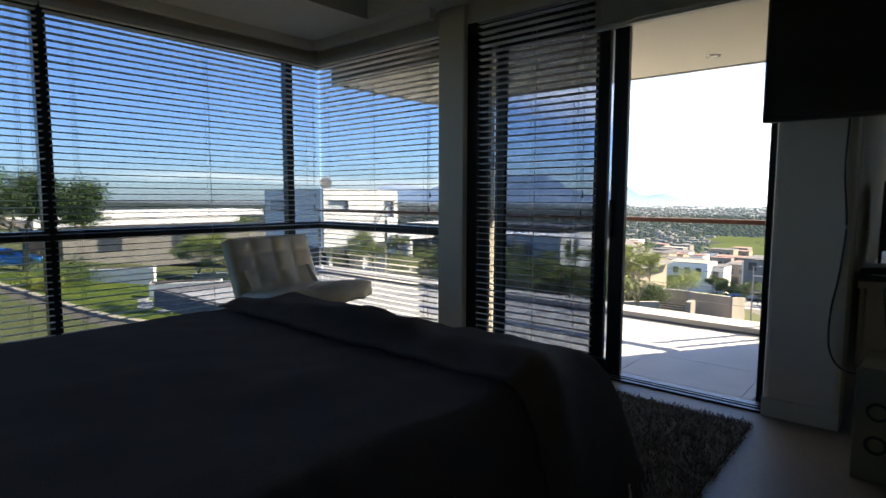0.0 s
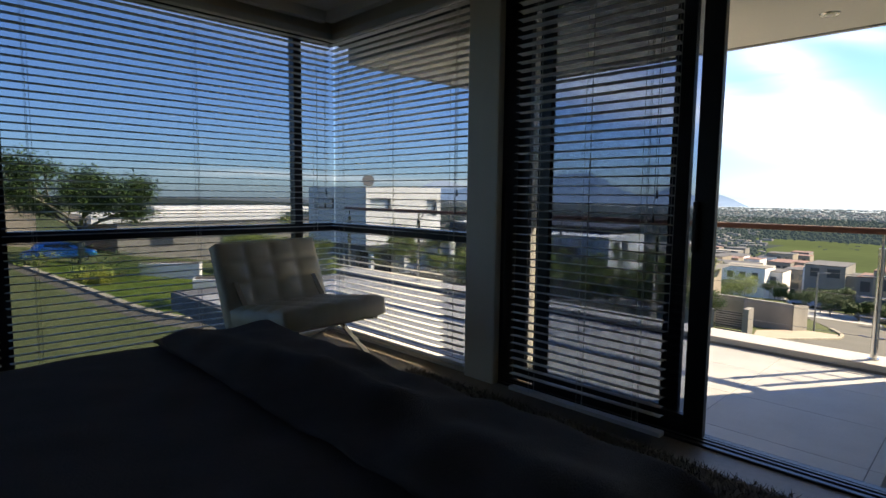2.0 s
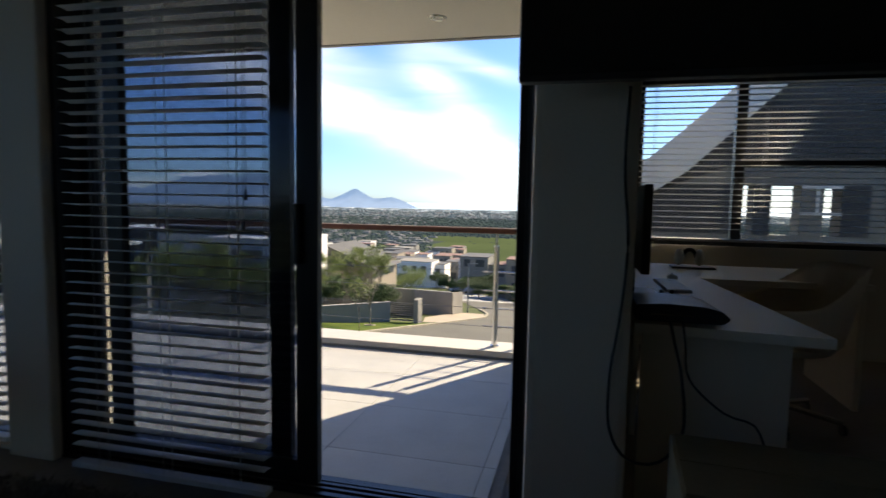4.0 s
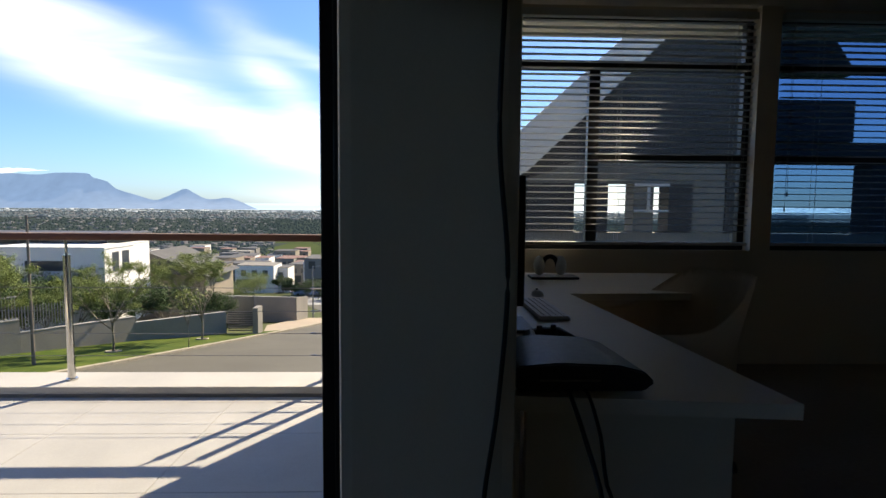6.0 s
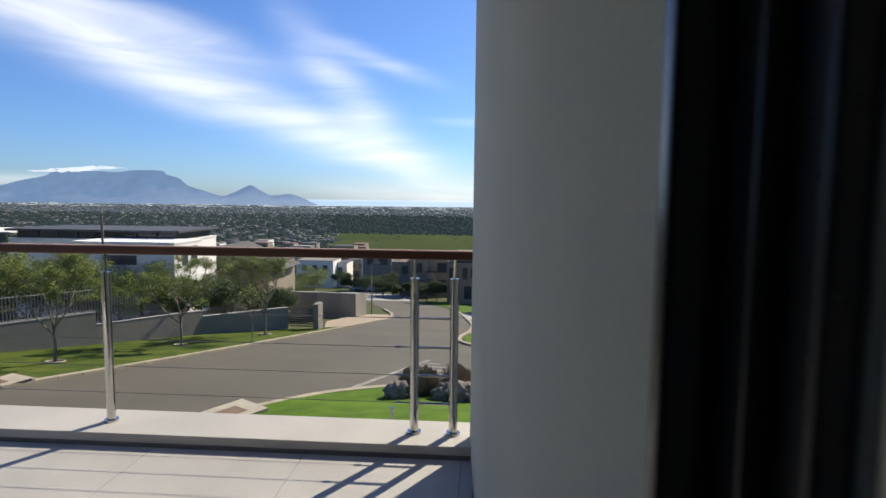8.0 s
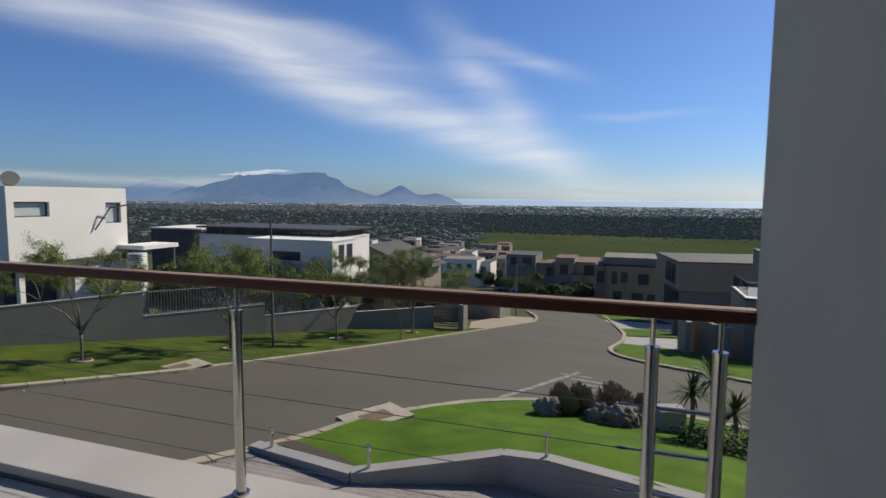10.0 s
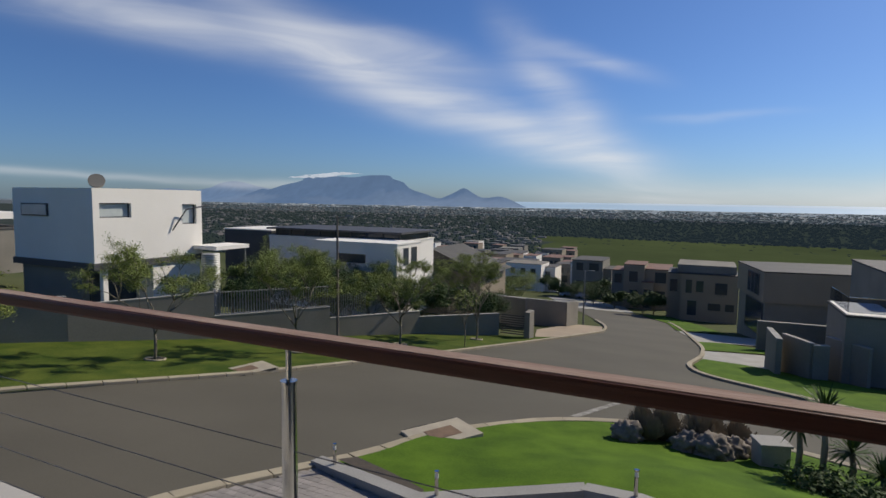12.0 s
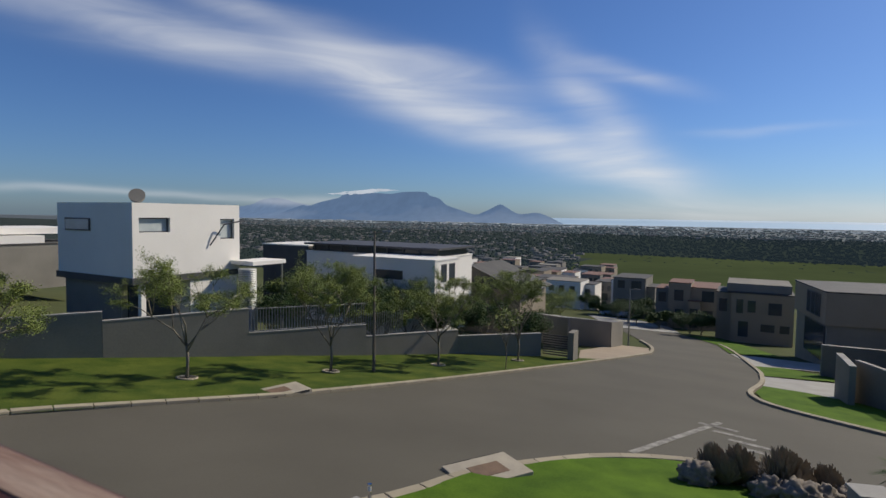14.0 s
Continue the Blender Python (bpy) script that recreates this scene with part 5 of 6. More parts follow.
def street_pole(at, h, mat, label, arm):
    p = thing("street_lamp" if arm else "utility_pole", (*at, ground_z(*at)), label, "street lamp" if arm else "pole")
    bm = bmesh.new()
    tube(bm, (0, 0, -.3), (0, 0, h), .085, .05, seg=10)
    part("pole", bm, M[mat], p)
    part("arm", bars(((0, 0, h - .12), (.5, .1, h - .02), .022), seg=6), M[mat], p)
    part("lamp_head", boxes((.42, .95, .05, .2, h - .06, h + .03), bevel=.02), M["pole"], p)


street_pole((-16.5, 28.3), 7.0, "woodpole", "tall timber street lamp pole on the verge", True)
street_pole((-10.6, 63.0), 5.7, "pole", "slender grey street lamp at the bend", True)

# ---- houses ----
def house(name, label, bodies, windows=(), roof=None, mat="whitewall", at=(0, 0), turn=0.0):
    """Plain rendered blocks with recessed windows. bodies: x0 x1 y0 y1 z0 z1. windows: face, a0, a1, z0, z1, place."""
    h = thing(name, (*at, 0), label, "house", turn=turn)
    for b in bodies:
        m = b[6] if len(b) > 6 else mat
        part("wall", boxes(b[:6]), M[m], h)
        if b[5] - b[4] > 1.6:
            part("parapet", boxes((b[0] - .06, b[1] + .06, b[2] - .06, b[3] + .06, b[5], b[5] + .12)), M["roofgrey" if roof is None else roof], h)
    for face, a0, a1, z0, z1, place in windows:
        if face == "x":
            w = part("window", boxes((place - .12, place + .03, a0 - .06, a1 + .06, z0 - .06, z0), (place - .12, place + .03, a0 - .06, a1 + .06, z1, z1 + .06), (place - .12, place + .03, a0 - .06, a0, z0, z1), (place - .12, place + .03, a1, a1 + .06, z0, z1)), M["darkband"], h)
            part("pane", boxes((place - .1, place + .008, a0, a1, z0, z1)), M["glasswin"], w)
        else:
            w = part("window", boxes((a0 - .06, a1 + .06, place - .03, place + .12, z0 - .06, z0), (a0 - .06, a1 + .06, place - .03, place + .12, z1, z1 + .06), (a0 - .06, a0, place - .03, place + .12, z0, z1), (a1, a1 + .06, place - .03, place + .12, z0, z1)), M["darkband"], h)
            part("pane", boxes((a0, a1, place - .008, place + .1, z0, z1)), M["glasswin"], w)
    return h


wh = thing("house", (0, 0, 0), "white two-storey cube house with a dark band and recessed ground floor", "house")
bm = boxes((-39.6, -31.7, 25.7, 33.4, -2.6, 1.79))
hole = boxes((-32.0, -31.5, 26.1, 28.1, 0.04, 0.92), (-32.0, -31.5, 31.8, 32.95, -0.5, 0.85))
uw = part("upper_wall", bm, M["whitewall"], wh)
cut = part("cutter", hole, M["whitewall"])
md = uw.modifiers.new("openings", "BOOLEAN")
md.operation, md.object, md.solver = "DIFFERENCE", cut, "EXACT"
dg = bpy.context.evaluated_depsgraph_get()
opened = bpy.data.meshes.new_from_object(uw.evaluated_get(dg))
uw.modifiers.clear()
uw.data = opened
bpy.data.objects.remove(cut)
for a0, a1, z0, z1 in ((26.1, 28.1, 0.04, 0.92), (31.8, 32.95, -0.5, 0.85)):
    w = part("window", boxes((-31.98, -31.9, a0, a1, z0, z0 + .07), (-31.98, -31.9, a0, a1, z1 - .07, z1), (-31.98, -31.9, a0, a0 + .07, z0, z1), (-31.98, -31.9, a1 - .07, a1, z0, z1)), M["darkband"], wh)
    part("pane", boxes((-31.99, -31.95, a0 + .07, a1 - .07, z0 + .07, z1 - .07)), M["palepane"], w)
w = part("window", boxes((-38.6, -35.9, 25.62, 25.72, .06, .84)), M["darkband"], wh)
part("pane", boxes((-38.5, -36.0, 25.60, 25.66, .14, .76)), M["palepane"], w)
part("band", boxes((-39.7, -31.6, 25.6, 33.5, -3.0, -2.6)), M["darkband"], wh)
part("lower_wall", boxes((-39.4, -33.4, 26.0, 33.0, -6.8, -3.0)), M["greywall"], wh)
part("lower_wall", boxes((-33.4, -31.75, 29.5, 33.2, -6.8, -3.0)), M["whitewall"], wh)
part("column", boxes((-32.2, -31.9, 26.3, 26.6, -6.8, -3.0)), M["whitewall"], wh)
part("glass_door", boxes((-33.39, -33.3, 26.4, 29.4, -6.6, -3.1)), M["glasswin"], wh)
part("canopy", boxes((-31.7, -29.5, 32.6, 35.6, -2.25, -1.98), bevel=0.01), M["whitewall"], wh)
part("canopy_post", bars(((-29.7, 35.4, -7.4), (-29.7, 35.4, -2.2), .06)), M["iron"], wh)
bm = bmesh.new()
tube(bm, (-32.6, 26.6, 2.15), (-32.45, 26.5, 2.25), 0.42, 0.45, seg=24)
part("satellite_dish", bm, M["greywall"], wh)
part("dish_mast", bars(((-32.6, 26.6, 1.7), (-32.6, 26.6, 2.15), .04)), M["pole"], wh)
part("shade_arm", bars(((-31.6, 30.9, -.9), (-31.3, 31.8, .5), .05), ((-31.3, 31.8, .5), (-31.0, 33.2, .75), .05), seg=6), M["darkband"], wh)
tk = thing("water_tank", (-29.6, 32.2, -7.2), "pale corrugated round water tank behind the wall", "water tank")
bm = bmesh.new()
sweep(bm, [(0, 0, 0.05 + 0.06 * i) for i in range(80)], [0.55 if i % 2 else 0.6 for i in range(80)], 20)
part("shell", bm, M["tank"], tk)

lh = house("house", "long white single-storey house with a dark flat clerestory roof", [(-31.0, -22.57, 45, 49.2, -9.5, -2.42), (-40, -24.6, 49.2, 56, -9.5, -2.55, "whitewall"), (-47, -40.5, 50, 56, -9, -2.1, "darkband")],
           [("y", -28.4, -25.7, -4.05, -3.4, 45), ("x", 46.1, 46.9, -4.2, -2.8, -22.57), ("x", 47.5, 48.4, -4.2, -2.8, -22.57)], roof="whitewall")
part("clerestory", boxes((-39.4, -24.9, 49.6, 55.4, -2.43, -1.8)), M["glasswin"], lh)
for k in range(9):
    part("mullion", boxes((-39.4 + k * 1.8, -39.25 + k * 1.8, 49.5, 49.6, -2.43, -1.8)), M["darkband"], lh)
part("flat_roof", boxes((-40.0, -24.3, 48.8, 56, -1.8, -1.62)), M["darkband"], lh)
gh = house("house", "house with a dark pitched roof beyond the white house", [(-27.0, -20.2, 58, 66, -11.5, -5.6, "beige")])
bm = bmesh.new()
rv = [bm.verts.new(p) for p in ((-27.6, 57.4, -5.6), (-19.4, 57.4, -6.2), (-27.6, 66, -5.6), (-19.4, 66, -6.2), (-25.6, 57.4, -3.7), (-25.6, 66, -3.7))]
for f in ((0, 1, 4), (2, 5, 3), (0, 4, 5, 2), (1, 3, 5, 4), (0, 2, 3, 1)):
    bm.faces.new([rv[k] for k in f])
bmesh.ops.recalc_face_normals(bm, faces=bm.faces)
part("roof", bm, M["roofgrey"], gh)
# The last, widest window is a dark pane standing for the shaded garage opening.
house("house", "large beige two-storey house with a broad garage on the corner", [(0, 16, 0, 10, -8.05, -5.12, "beige"), (0.25, 16, 0.25, 10, -14, -8.06, "greywall")],
      [("x", 1.6, 2.7, -7.5, -5.5, 0), ("x", 2.9, 4.0, -7.5, -5.5, 0), ("x", 4.2, 5.3, -7.5, -5.5, 0), ("x", 0.8, 6.6, -11.5, -8.3, 0.25)], roof="roofgrey", mat="beige", at=(5.75, 66), turn=10)
cw = thing("garden_wall", (0, 0, 0), "low grey plastered garden walls of the corner house", "garden wall")
wall_run((4.23, 44.5), (4.45, 41.4), -6.25, -6.25, cw, thick=0.3)
wall_run((4.86, 43.1), (6.0, 41.1), -6.25, -6.25, cw)
wall_run((6.0, 41.1), (6.8, 41.4), -6.35, -6.35, cw)
wall_run((7.09, 43.5), (8.64, 41.2), -6.25, -6.25, cw)
wall_run((9.6, 44.2), (10.9, 42.5), -6.25, -6.25, cw)
wall_run((4.55, 55.9), (14.0, 57.2), -7.98, -8.1, cw, thick=0.3)
house("house", "pale flat-roofed house with a glass-fronted terrace", [(10.5, 20, 46, 56, -11, -2.75, "greywall"), (7.6, 10.15, 42, 47, -10.5, -4.75, "greywall"), (7.65, 10.1, 42.1, 46.9, -4.75, -4.6, "whitewall"), (11.95, 16, 45.2, 50, -11, -2.2, "darkband")], [("y", 11.1, 11.9, -5.5, -3.5, 46)])
house("house", "beige double-storey house with small square windows", [(-2.3, 5.1, 92, 102, -18, -8.75, "beige"), (-4.2, -2.3, 94, 101, -18, -9.0, "beige"), (-2.9, 4.8, 93, 101, -8.6, -7.5, "greywall")],
      [("y", -0.25, 0.6, -11.2, -9.7, 92), ("y", 2.2, 3.65, -11.35, -9.85, 92), ("y", -1.6, -0.9, -11.4, -9.6, 92), ("y", -1.3, -0.2, -14.6, -12.6, 92), ("y", 1.4, 2.9, -13.7, -12.8, 92), ("y", 3.6, 4.6, -13.7, -12.8, 92), ("y", -3.8, -2.9, -11.6, -9.9, 94)], roof="roofgrey", mat="beige")
house("house", "beige double-storey house with a clay-coloured roof edge", [(-12.4, -4.8, 112, 122, -21, -10.7, "beige"), (-14.9, -12.4, 113, 120, -21, -11.3, "greywall"), (-12.6, -9.0, 111.4, 118, -21, -9.95, "beige"), (-9.3, -7.4, 110.4, 112, -21, -12.9, "beige")],
      [("y", -11.6, -10.2, -13.0, -11.2, 111.4), ("y", -7.2, -5.4, -13.0, -11.2, 112), ("y", -8.9, -7.8, -17.4, -14.2, 110.4), ("y", -11.4, -10.2, -16.8, -14.6, 111.4), ("y", -6.9, -5.5, -16.6, -14.6, 112), ("y", -14.4, -13.2, -13.6, -12.0, 113)], roof="terra", mat="beige")
house("house", "pale two-storey house turned to the sun beyond the hedge", [(-30.6, -22.0, 150, 158, -26, -14.3, "whitewall"), (-29.4, -24.0, 151, 157, -14.3, -13.5, "greywall")], [("y", -29.6, -28.0, -18.0, -15.6, 150), ("y", -25.8, -23.2, -18.0, -16.0, 150), ("y", -28.2, -25.4, -23.0, -20.4, 150)], roof="concrete")
house("house", "grey double-storey house with dark windows", [(-26.0, -19.3, 130, 140, -24, -11.6, "greywall"), (-19.3, -17.5, 131, 138, -24, -13.4, "greywall")], [("y", -25, -23.6, -13.8, -12.2, 130), ("y", -22.2, -20.2, -13.8, -12.2, 130), ("y", -25, -21, -18.6, -16.2, 130)])
rnd = random.Random(12)
for i in range(44):
    y = rnd.uniform(140, 290)
    x = rnd.uniform(-0.6, -0.2) * y + rnd.uniform(-3, 3)
    w, d, h = rnd.uniform(6, 10), rnd.uniform(6, 9), rnd.uniform(5.5, 7.5)
    g = ground_z(x, y)
    mt = rnd.choice(["whitewall", "greywall", "beige", "greywall"])
    z1 = g + h
    ws = [("y", x + w * k - .6, x + w * k + .6, z1 - 2.6, z1 - 1.2, y) for k in (.22, .5, .78)] + [("y", x + w * .3 - 1, x + w * .3 + 1.2, z1 - 5.4, z1 - 3.4, y)]
    bodies = [(x, x + w, y, y + d, g - 2, z1, mt)]
    if rnd.random() < .5:
        bodies.append((x - 2.5, x, y + 1, y + d - 1, g - 2, z1 - 2.8, mt))
    house("house", "small " + {"whitewall": "white", "beige": "beige", "greywall": "grey"}[mt] + " two-storey house on the lower slope", bodies, ws, roof=rnd.choice(["roofgrey", "terra", "greywall"]))
house("house", "long low white house with flat roofs across the street", [(-72, -58, 16, 38, -6, -1.9, "greywall"), (-70, -58.5, 14, 34, -1.9, -1.1, "whitewall"), (-68, -60, 20, 38, -1.0, -0.4, "whitewall")],
      [("x", 19, 21, -4.2, -2.6, -58), ("x", 26, 27.5, -4.4, -2.4, -58)])
house("house", "cream house behind the spreading tree", [(-72, -60, 3, 10, -5, 1.6, "beige")], [("x", 5, 7, -1.2, .4, -60)])
for x, y, turn in ((-36.6, 13.6, 60), (-28.0, 13.7, 62)):
    pl = thing("planter", (x, y, ground_z(x, y)), "low white rendered planter box on the lawn", "planter", group="white planters", turn=turn)
    part("box", boxes((-1.8, 1.8, -.5, .5, -.3, 1.05), bevel=.03), M["whitewall"], pl)
    part("soil", boxes((-1.7, 1.7, -.42, .42, 1.05, 1.07)), M["soil"], pl)
for i, (x, y) in enumerate(((-24.6, 10.2), (-25.6, 10.6), (-26.7, 11), (-27.8, 11.3), (-26, 12.2), (-23.4, 10.6))):
    sp = thing("stepping_stone", (x, y, ground_z(x, y) + .08), "pale round stepping stone set in grass", "stepping stone", group="stepping stones")
    part("stone", bars(((0, 0, -.06), (0, 0, .04), .34), seg=14), M["concrete"], sp)


def car(at, turn, paint, label, L=4.2, H=1.42):
    c = thing("car", (*at, ground_z(*at) + .02), label, "car", turn=turn)
    prof = [(-L / 2, .42), (-L / 2 + .05, .78), (-L * .36, .9), (-L * .27, H - .06), (-L * .1, H), (L * .08, H - .02), (L * .24, .95), (L * .44, .82), (L / 2, .6), (L / 2, .36), (-L / 2, .28)]
    bm = bmesh.new()
    sides = [[bm.verts.new((x, s * (.82 - (.14 if z > 1.0 else 0)), z)) for x, z in prof] for s in (-1, 1)]
    k = len(prof)
    for i in range(k):
        bm.faces.new((sides[0][i], sides[0][(i + 1) % k], sides[1][(i + 1) % k], sides[1][i]))
    bm.faces.new(sides[0][::-1])
    bm.faces.new(sides[1])
    bmesh.ops.recalc_face_normals(bm, faces=bm.faces)
    bmesh.ops.bevel(bm, geom=bm.edges[:], offset=.04, segments=2, affect="EDGES")
    part("body", bm, M[paint], c, smooth=True)
    for s in (-1, 1):
        part("window", boxes((-L * .27, -L * .03, s * .735 - .02, s * .735 + .02, .95, H - .12)), M["glasswin"], c)
        part("window", boxes((-L * .02, L * .14, s * .735 - .02, s * .735 + .02, .95, H - .14)), M["glasswin"], c)
        for x in (-L * .31, L * .31):
            wheel = part("wheel", bars(((x, s * .70, .31), (x, s * .85, .31), .31), seg=18), M["tyre"], c)
            part("rim", bars(((x, s * .84, .31), (x, s * .862, .31), .19), seg=14), M["steel"], wheel)
        part("headlight", boxes((L * .46, L * .5 + .01, s * .6 - .14, s * .6 + .14, .58, .72)), M["lamp"], c)


car((-45.0, 9.0), 100, "bluecar", "bright blue hatchback parked beside a hedge")
car((-26.5, 131), 25, "silvercar", "silver car parked by the lower houses", 4.6, 1.7)
car((-22.5, 128), 20, "silvercar", "pale car parked by the lower houses", 4.6, 1.7)


def prism(pts, y0, y1):
    """An outline in x and z, carried back from y0 to y1."""
    bm = bmesh.new()
    a = [bm.verts.new((x, y0, z)) for x, z in pts]
    b = [bm.verts.new((x, y1, z)) for x, z in pts]
    for k in range(len(pts)):
        bm.faces.new((a[k], a[(k + 1) % len(pts)], b[(k + 1) % len(pts)], b[k]))
    bm.faces.new(a[::-1])
    bm.faces.new(b)
    bmesh.ops.recalc_face_normals(bm, faces=bm.faces)
    return bm


nb = thing("neighbour_house", (0, 0, 0), "grey house with a steep pale-edged gable beside the study", "house")
part("barge_board", prism([(2.0, 1.44), (2.62, 1.40), (3.02, 1.66), (6.2, 4.75), (6.2, 5.2), (3.0, 2.28), (2.5, 1.84), (2.0, 1.80)], 9.95, 10.3), M["whitewall"], nb)
part("gable", prism([(2.62, 1.40), (3.9, 1.86), (6.35, 1.86), (6.35, 3.02), (7.55, 3.02), (6.75, 4.14), (5.55, 4.14), (3.02, 1.66)], 10.05, 10.4), M["roofgrey"], nb)
# Unseen added box that keeps direct sun off the narrow study window.
part("upper_floor", boxes((6.2, 8.6, 10.02, 11.5, 4.15, 5.9)), M["greywall"], nb)
part("beam", boxes((6.352, 7.52, 10.0, 10.4, 2.09, 2.65)), M["darkband"], nb)
part("lintel", boxes((2.5, 5.78, 10.06, 10.36, 1.49, 1.858)), M["greywall"], nb)
part("lintel", boxes((5.78, 9.0, 10.06, 10.36, 1.79, 2.088)), M["darkband"], nb)
for x0, x1, mt in ((2.5, 3.67, "roofgrey"), (3.92, 4.14, "roofgrey"), (4.5, 4.78, "greywall"), (4.99, 5.33, "roofgrey"), (5.33, 5.78, "greywall"), (5.8, 6.43, "roofgrey"), (7.85, 9.0, "roofgrey")):
    part("column", boxes((x0, x1, 10.05, 10.38, 0.81, 1.488 if x0 < 5.8 else 1.788)), M[mt], nb)
part("window_frame", boxes((4.5, 4.99, 10.02, 10.04, 1.09, 1.13), (4.5, 4.99, 10.02, 10.04, 1.45, 1.49), (4.68, 4.72, 10.02, 10.04, 1.13, 1.45)), M["whitewall"], nb)
part("terrace_wall", boxes((2.5, 12, 10.06, 10.3, -6.5, 0.808)), M["greywall"], nb)

# ---- the plain and the mountains ----
def specks(n, seed, y0, y1, lo, hi, h, k0, k1, mat, name, label, cat, power=1.6):
    r = random.Random(seed)
    vs, fs = [], []
    for _ in range(n):
        y = y0 + (y1 - y0) * r.random() ** power
        x = r.uniform(k0, k1) * y
        w, d, q = r.uniform(lo, hi), r.uniform(lo, hi), h * r.uniform(.6, 1.4)
        z = ground_z(x, y) - 1.5
        k = len(vs)
        t = r.uniform(.25, .6) if mat == "woods" else r.uniform(.6, 1)
        vs += [(x, y, z), (x + w, y, z), (x + w, y + d, z), (x, y + d, z), (x + w * (1 - t) / 2, y, z + q + 1.5), (x + w * (1 + t) / 2, y, z + q + 1.5), (x + w * (1 + t) / 2, y + d, z + q + 1.5), (x + w * (1 - t) / 2, y + d, z + q + 1.5)]
        fs += [(k, k + 1, k + 5, k + 4), (k + 1, k + 2, k + 6, k + 5), (k + 2, k + 3, k + 7, k + 6), (k + 3, k, k + 4, k + 7), (k + 4, k + 5, k + 6, k + 7)]
    me = bpy.data.meshes.new(name)
    me.from_pydata(vs, [], fs)
    me.materials.append(M[mat])
    tagged(new(name, me), label, cat, kind="stuff")


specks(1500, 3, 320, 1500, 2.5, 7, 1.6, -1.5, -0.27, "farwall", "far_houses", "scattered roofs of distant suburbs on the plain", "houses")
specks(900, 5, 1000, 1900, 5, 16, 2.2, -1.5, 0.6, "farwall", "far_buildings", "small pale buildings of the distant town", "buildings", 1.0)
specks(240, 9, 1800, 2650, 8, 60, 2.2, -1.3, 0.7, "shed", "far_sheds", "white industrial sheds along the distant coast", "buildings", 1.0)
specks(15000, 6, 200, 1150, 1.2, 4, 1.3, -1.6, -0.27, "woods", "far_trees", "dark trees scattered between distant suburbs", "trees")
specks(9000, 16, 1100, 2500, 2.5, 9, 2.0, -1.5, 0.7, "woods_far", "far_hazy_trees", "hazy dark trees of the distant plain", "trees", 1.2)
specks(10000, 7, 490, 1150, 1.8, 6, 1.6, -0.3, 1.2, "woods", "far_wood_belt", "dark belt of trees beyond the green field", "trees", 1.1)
specks(170, 8, 400, 500, 1.5, 6, 0.6, -0.2, 1.0, "woods", "field_bushes", "low bushes scattered over the green field", "bushes")


# Emitted colour stands for light: hazy air on mountains, sunlight on the cloud cap.
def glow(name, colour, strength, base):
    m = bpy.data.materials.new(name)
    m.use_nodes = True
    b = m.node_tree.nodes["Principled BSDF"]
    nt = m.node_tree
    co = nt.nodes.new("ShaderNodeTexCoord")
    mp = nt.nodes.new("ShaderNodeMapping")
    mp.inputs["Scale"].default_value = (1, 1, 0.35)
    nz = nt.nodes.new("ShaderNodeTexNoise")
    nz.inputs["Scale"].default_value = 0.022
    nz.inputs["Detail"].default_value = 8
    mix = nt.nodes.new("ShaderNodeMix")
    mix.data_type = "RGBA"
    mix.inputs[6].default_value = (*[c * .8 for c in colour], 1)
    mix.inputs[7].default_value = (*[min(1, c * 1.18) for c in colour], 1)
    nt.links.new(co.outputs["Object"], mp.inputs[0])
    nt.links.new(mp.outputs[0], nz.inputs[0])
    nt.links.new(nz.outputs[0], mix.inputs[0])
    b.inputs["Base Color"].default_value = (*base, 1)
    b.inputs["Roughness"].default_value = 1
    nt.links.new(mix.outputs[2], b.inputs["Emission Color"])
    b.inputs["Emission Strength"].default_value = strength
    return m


def ridge(name, crest, y, depth, mat, label):
    """A range of hills whose crest follows the given heights, falling forward with gullies."""
    bm = bmesh.new()
    pts = curve_between([(x, 0, z) for x, z in crest], 14)
    rows = []
    for p in pts:
        r = []
        for k in range(9):
            t = k / 8
            g = 9 * noise.noise(Vector((p.x * .018, t * 2.0, 1))) * (1 - t) * min(1, t * 4) * max(0, min(1, (p.z + 38) / 60))
            r.append(bm.verts.new((p.x, y - depth * t ** 1.2, -45 + (p.z + 45) * (1 - t ** .75) + g)))
        rows.append(r)
    for a, b in zip(rows, rows[1:]):
        for k in range(8):
            bm.faces.new((a[k], a[k + 1], b[k + 1], b[k]))
    bmesh.ops.recalc_face_normals(bm, faces=bm.faces)
    tagged(part(name, bm, mat, smooth=True), label, "mountain", kind="structure")


# Blue air is painted as rock emission, paler on the farther range.
haze_glow = glow("hazy_blue_rock", (0.115, 0.185, 0.31), 1.0, (0.03, 0.04, 0.05))
haze_glow2 = glow("paler_hazy_rock", (0.15, 0.23, 0.37), 1.0, (0.03, 0.04, 0.05))
ridge("backdrop_mountain", [(-2973, 10), (-2793, 60), (-2733, 55), (-2604, 86), (-2455, 113), (-2397, 140), (-2218, 146), (-2038, 137), (-1930, 147), (-1776, 146), (-1743, 125), (-1671, 104), (-1623, 66), (-1526, 36), (-1431, 10), (-1376, 24), (-1315, 51), (-1266, 70), (-1216, 45), (-1164, 19), (-1113, 17), (-1046, 24), (-980, 5), (-915, -25), (-867, -44)], 3000, 260, haze_glow, "flat-topped mountain in blue haze with a pointed peak beside it")
ridge("backdrop_hills", [(-4300, 30), (-3900, 60), (-3600, 50), (-3416, 70), (-3324, 100), (-3200, 116), (-3089, 110), (-2960, 84), (-2813, 62), (-2700, 60), (-2500, 30)], 3120, 200, haze_glow2, "paler distant hills in blue haze")


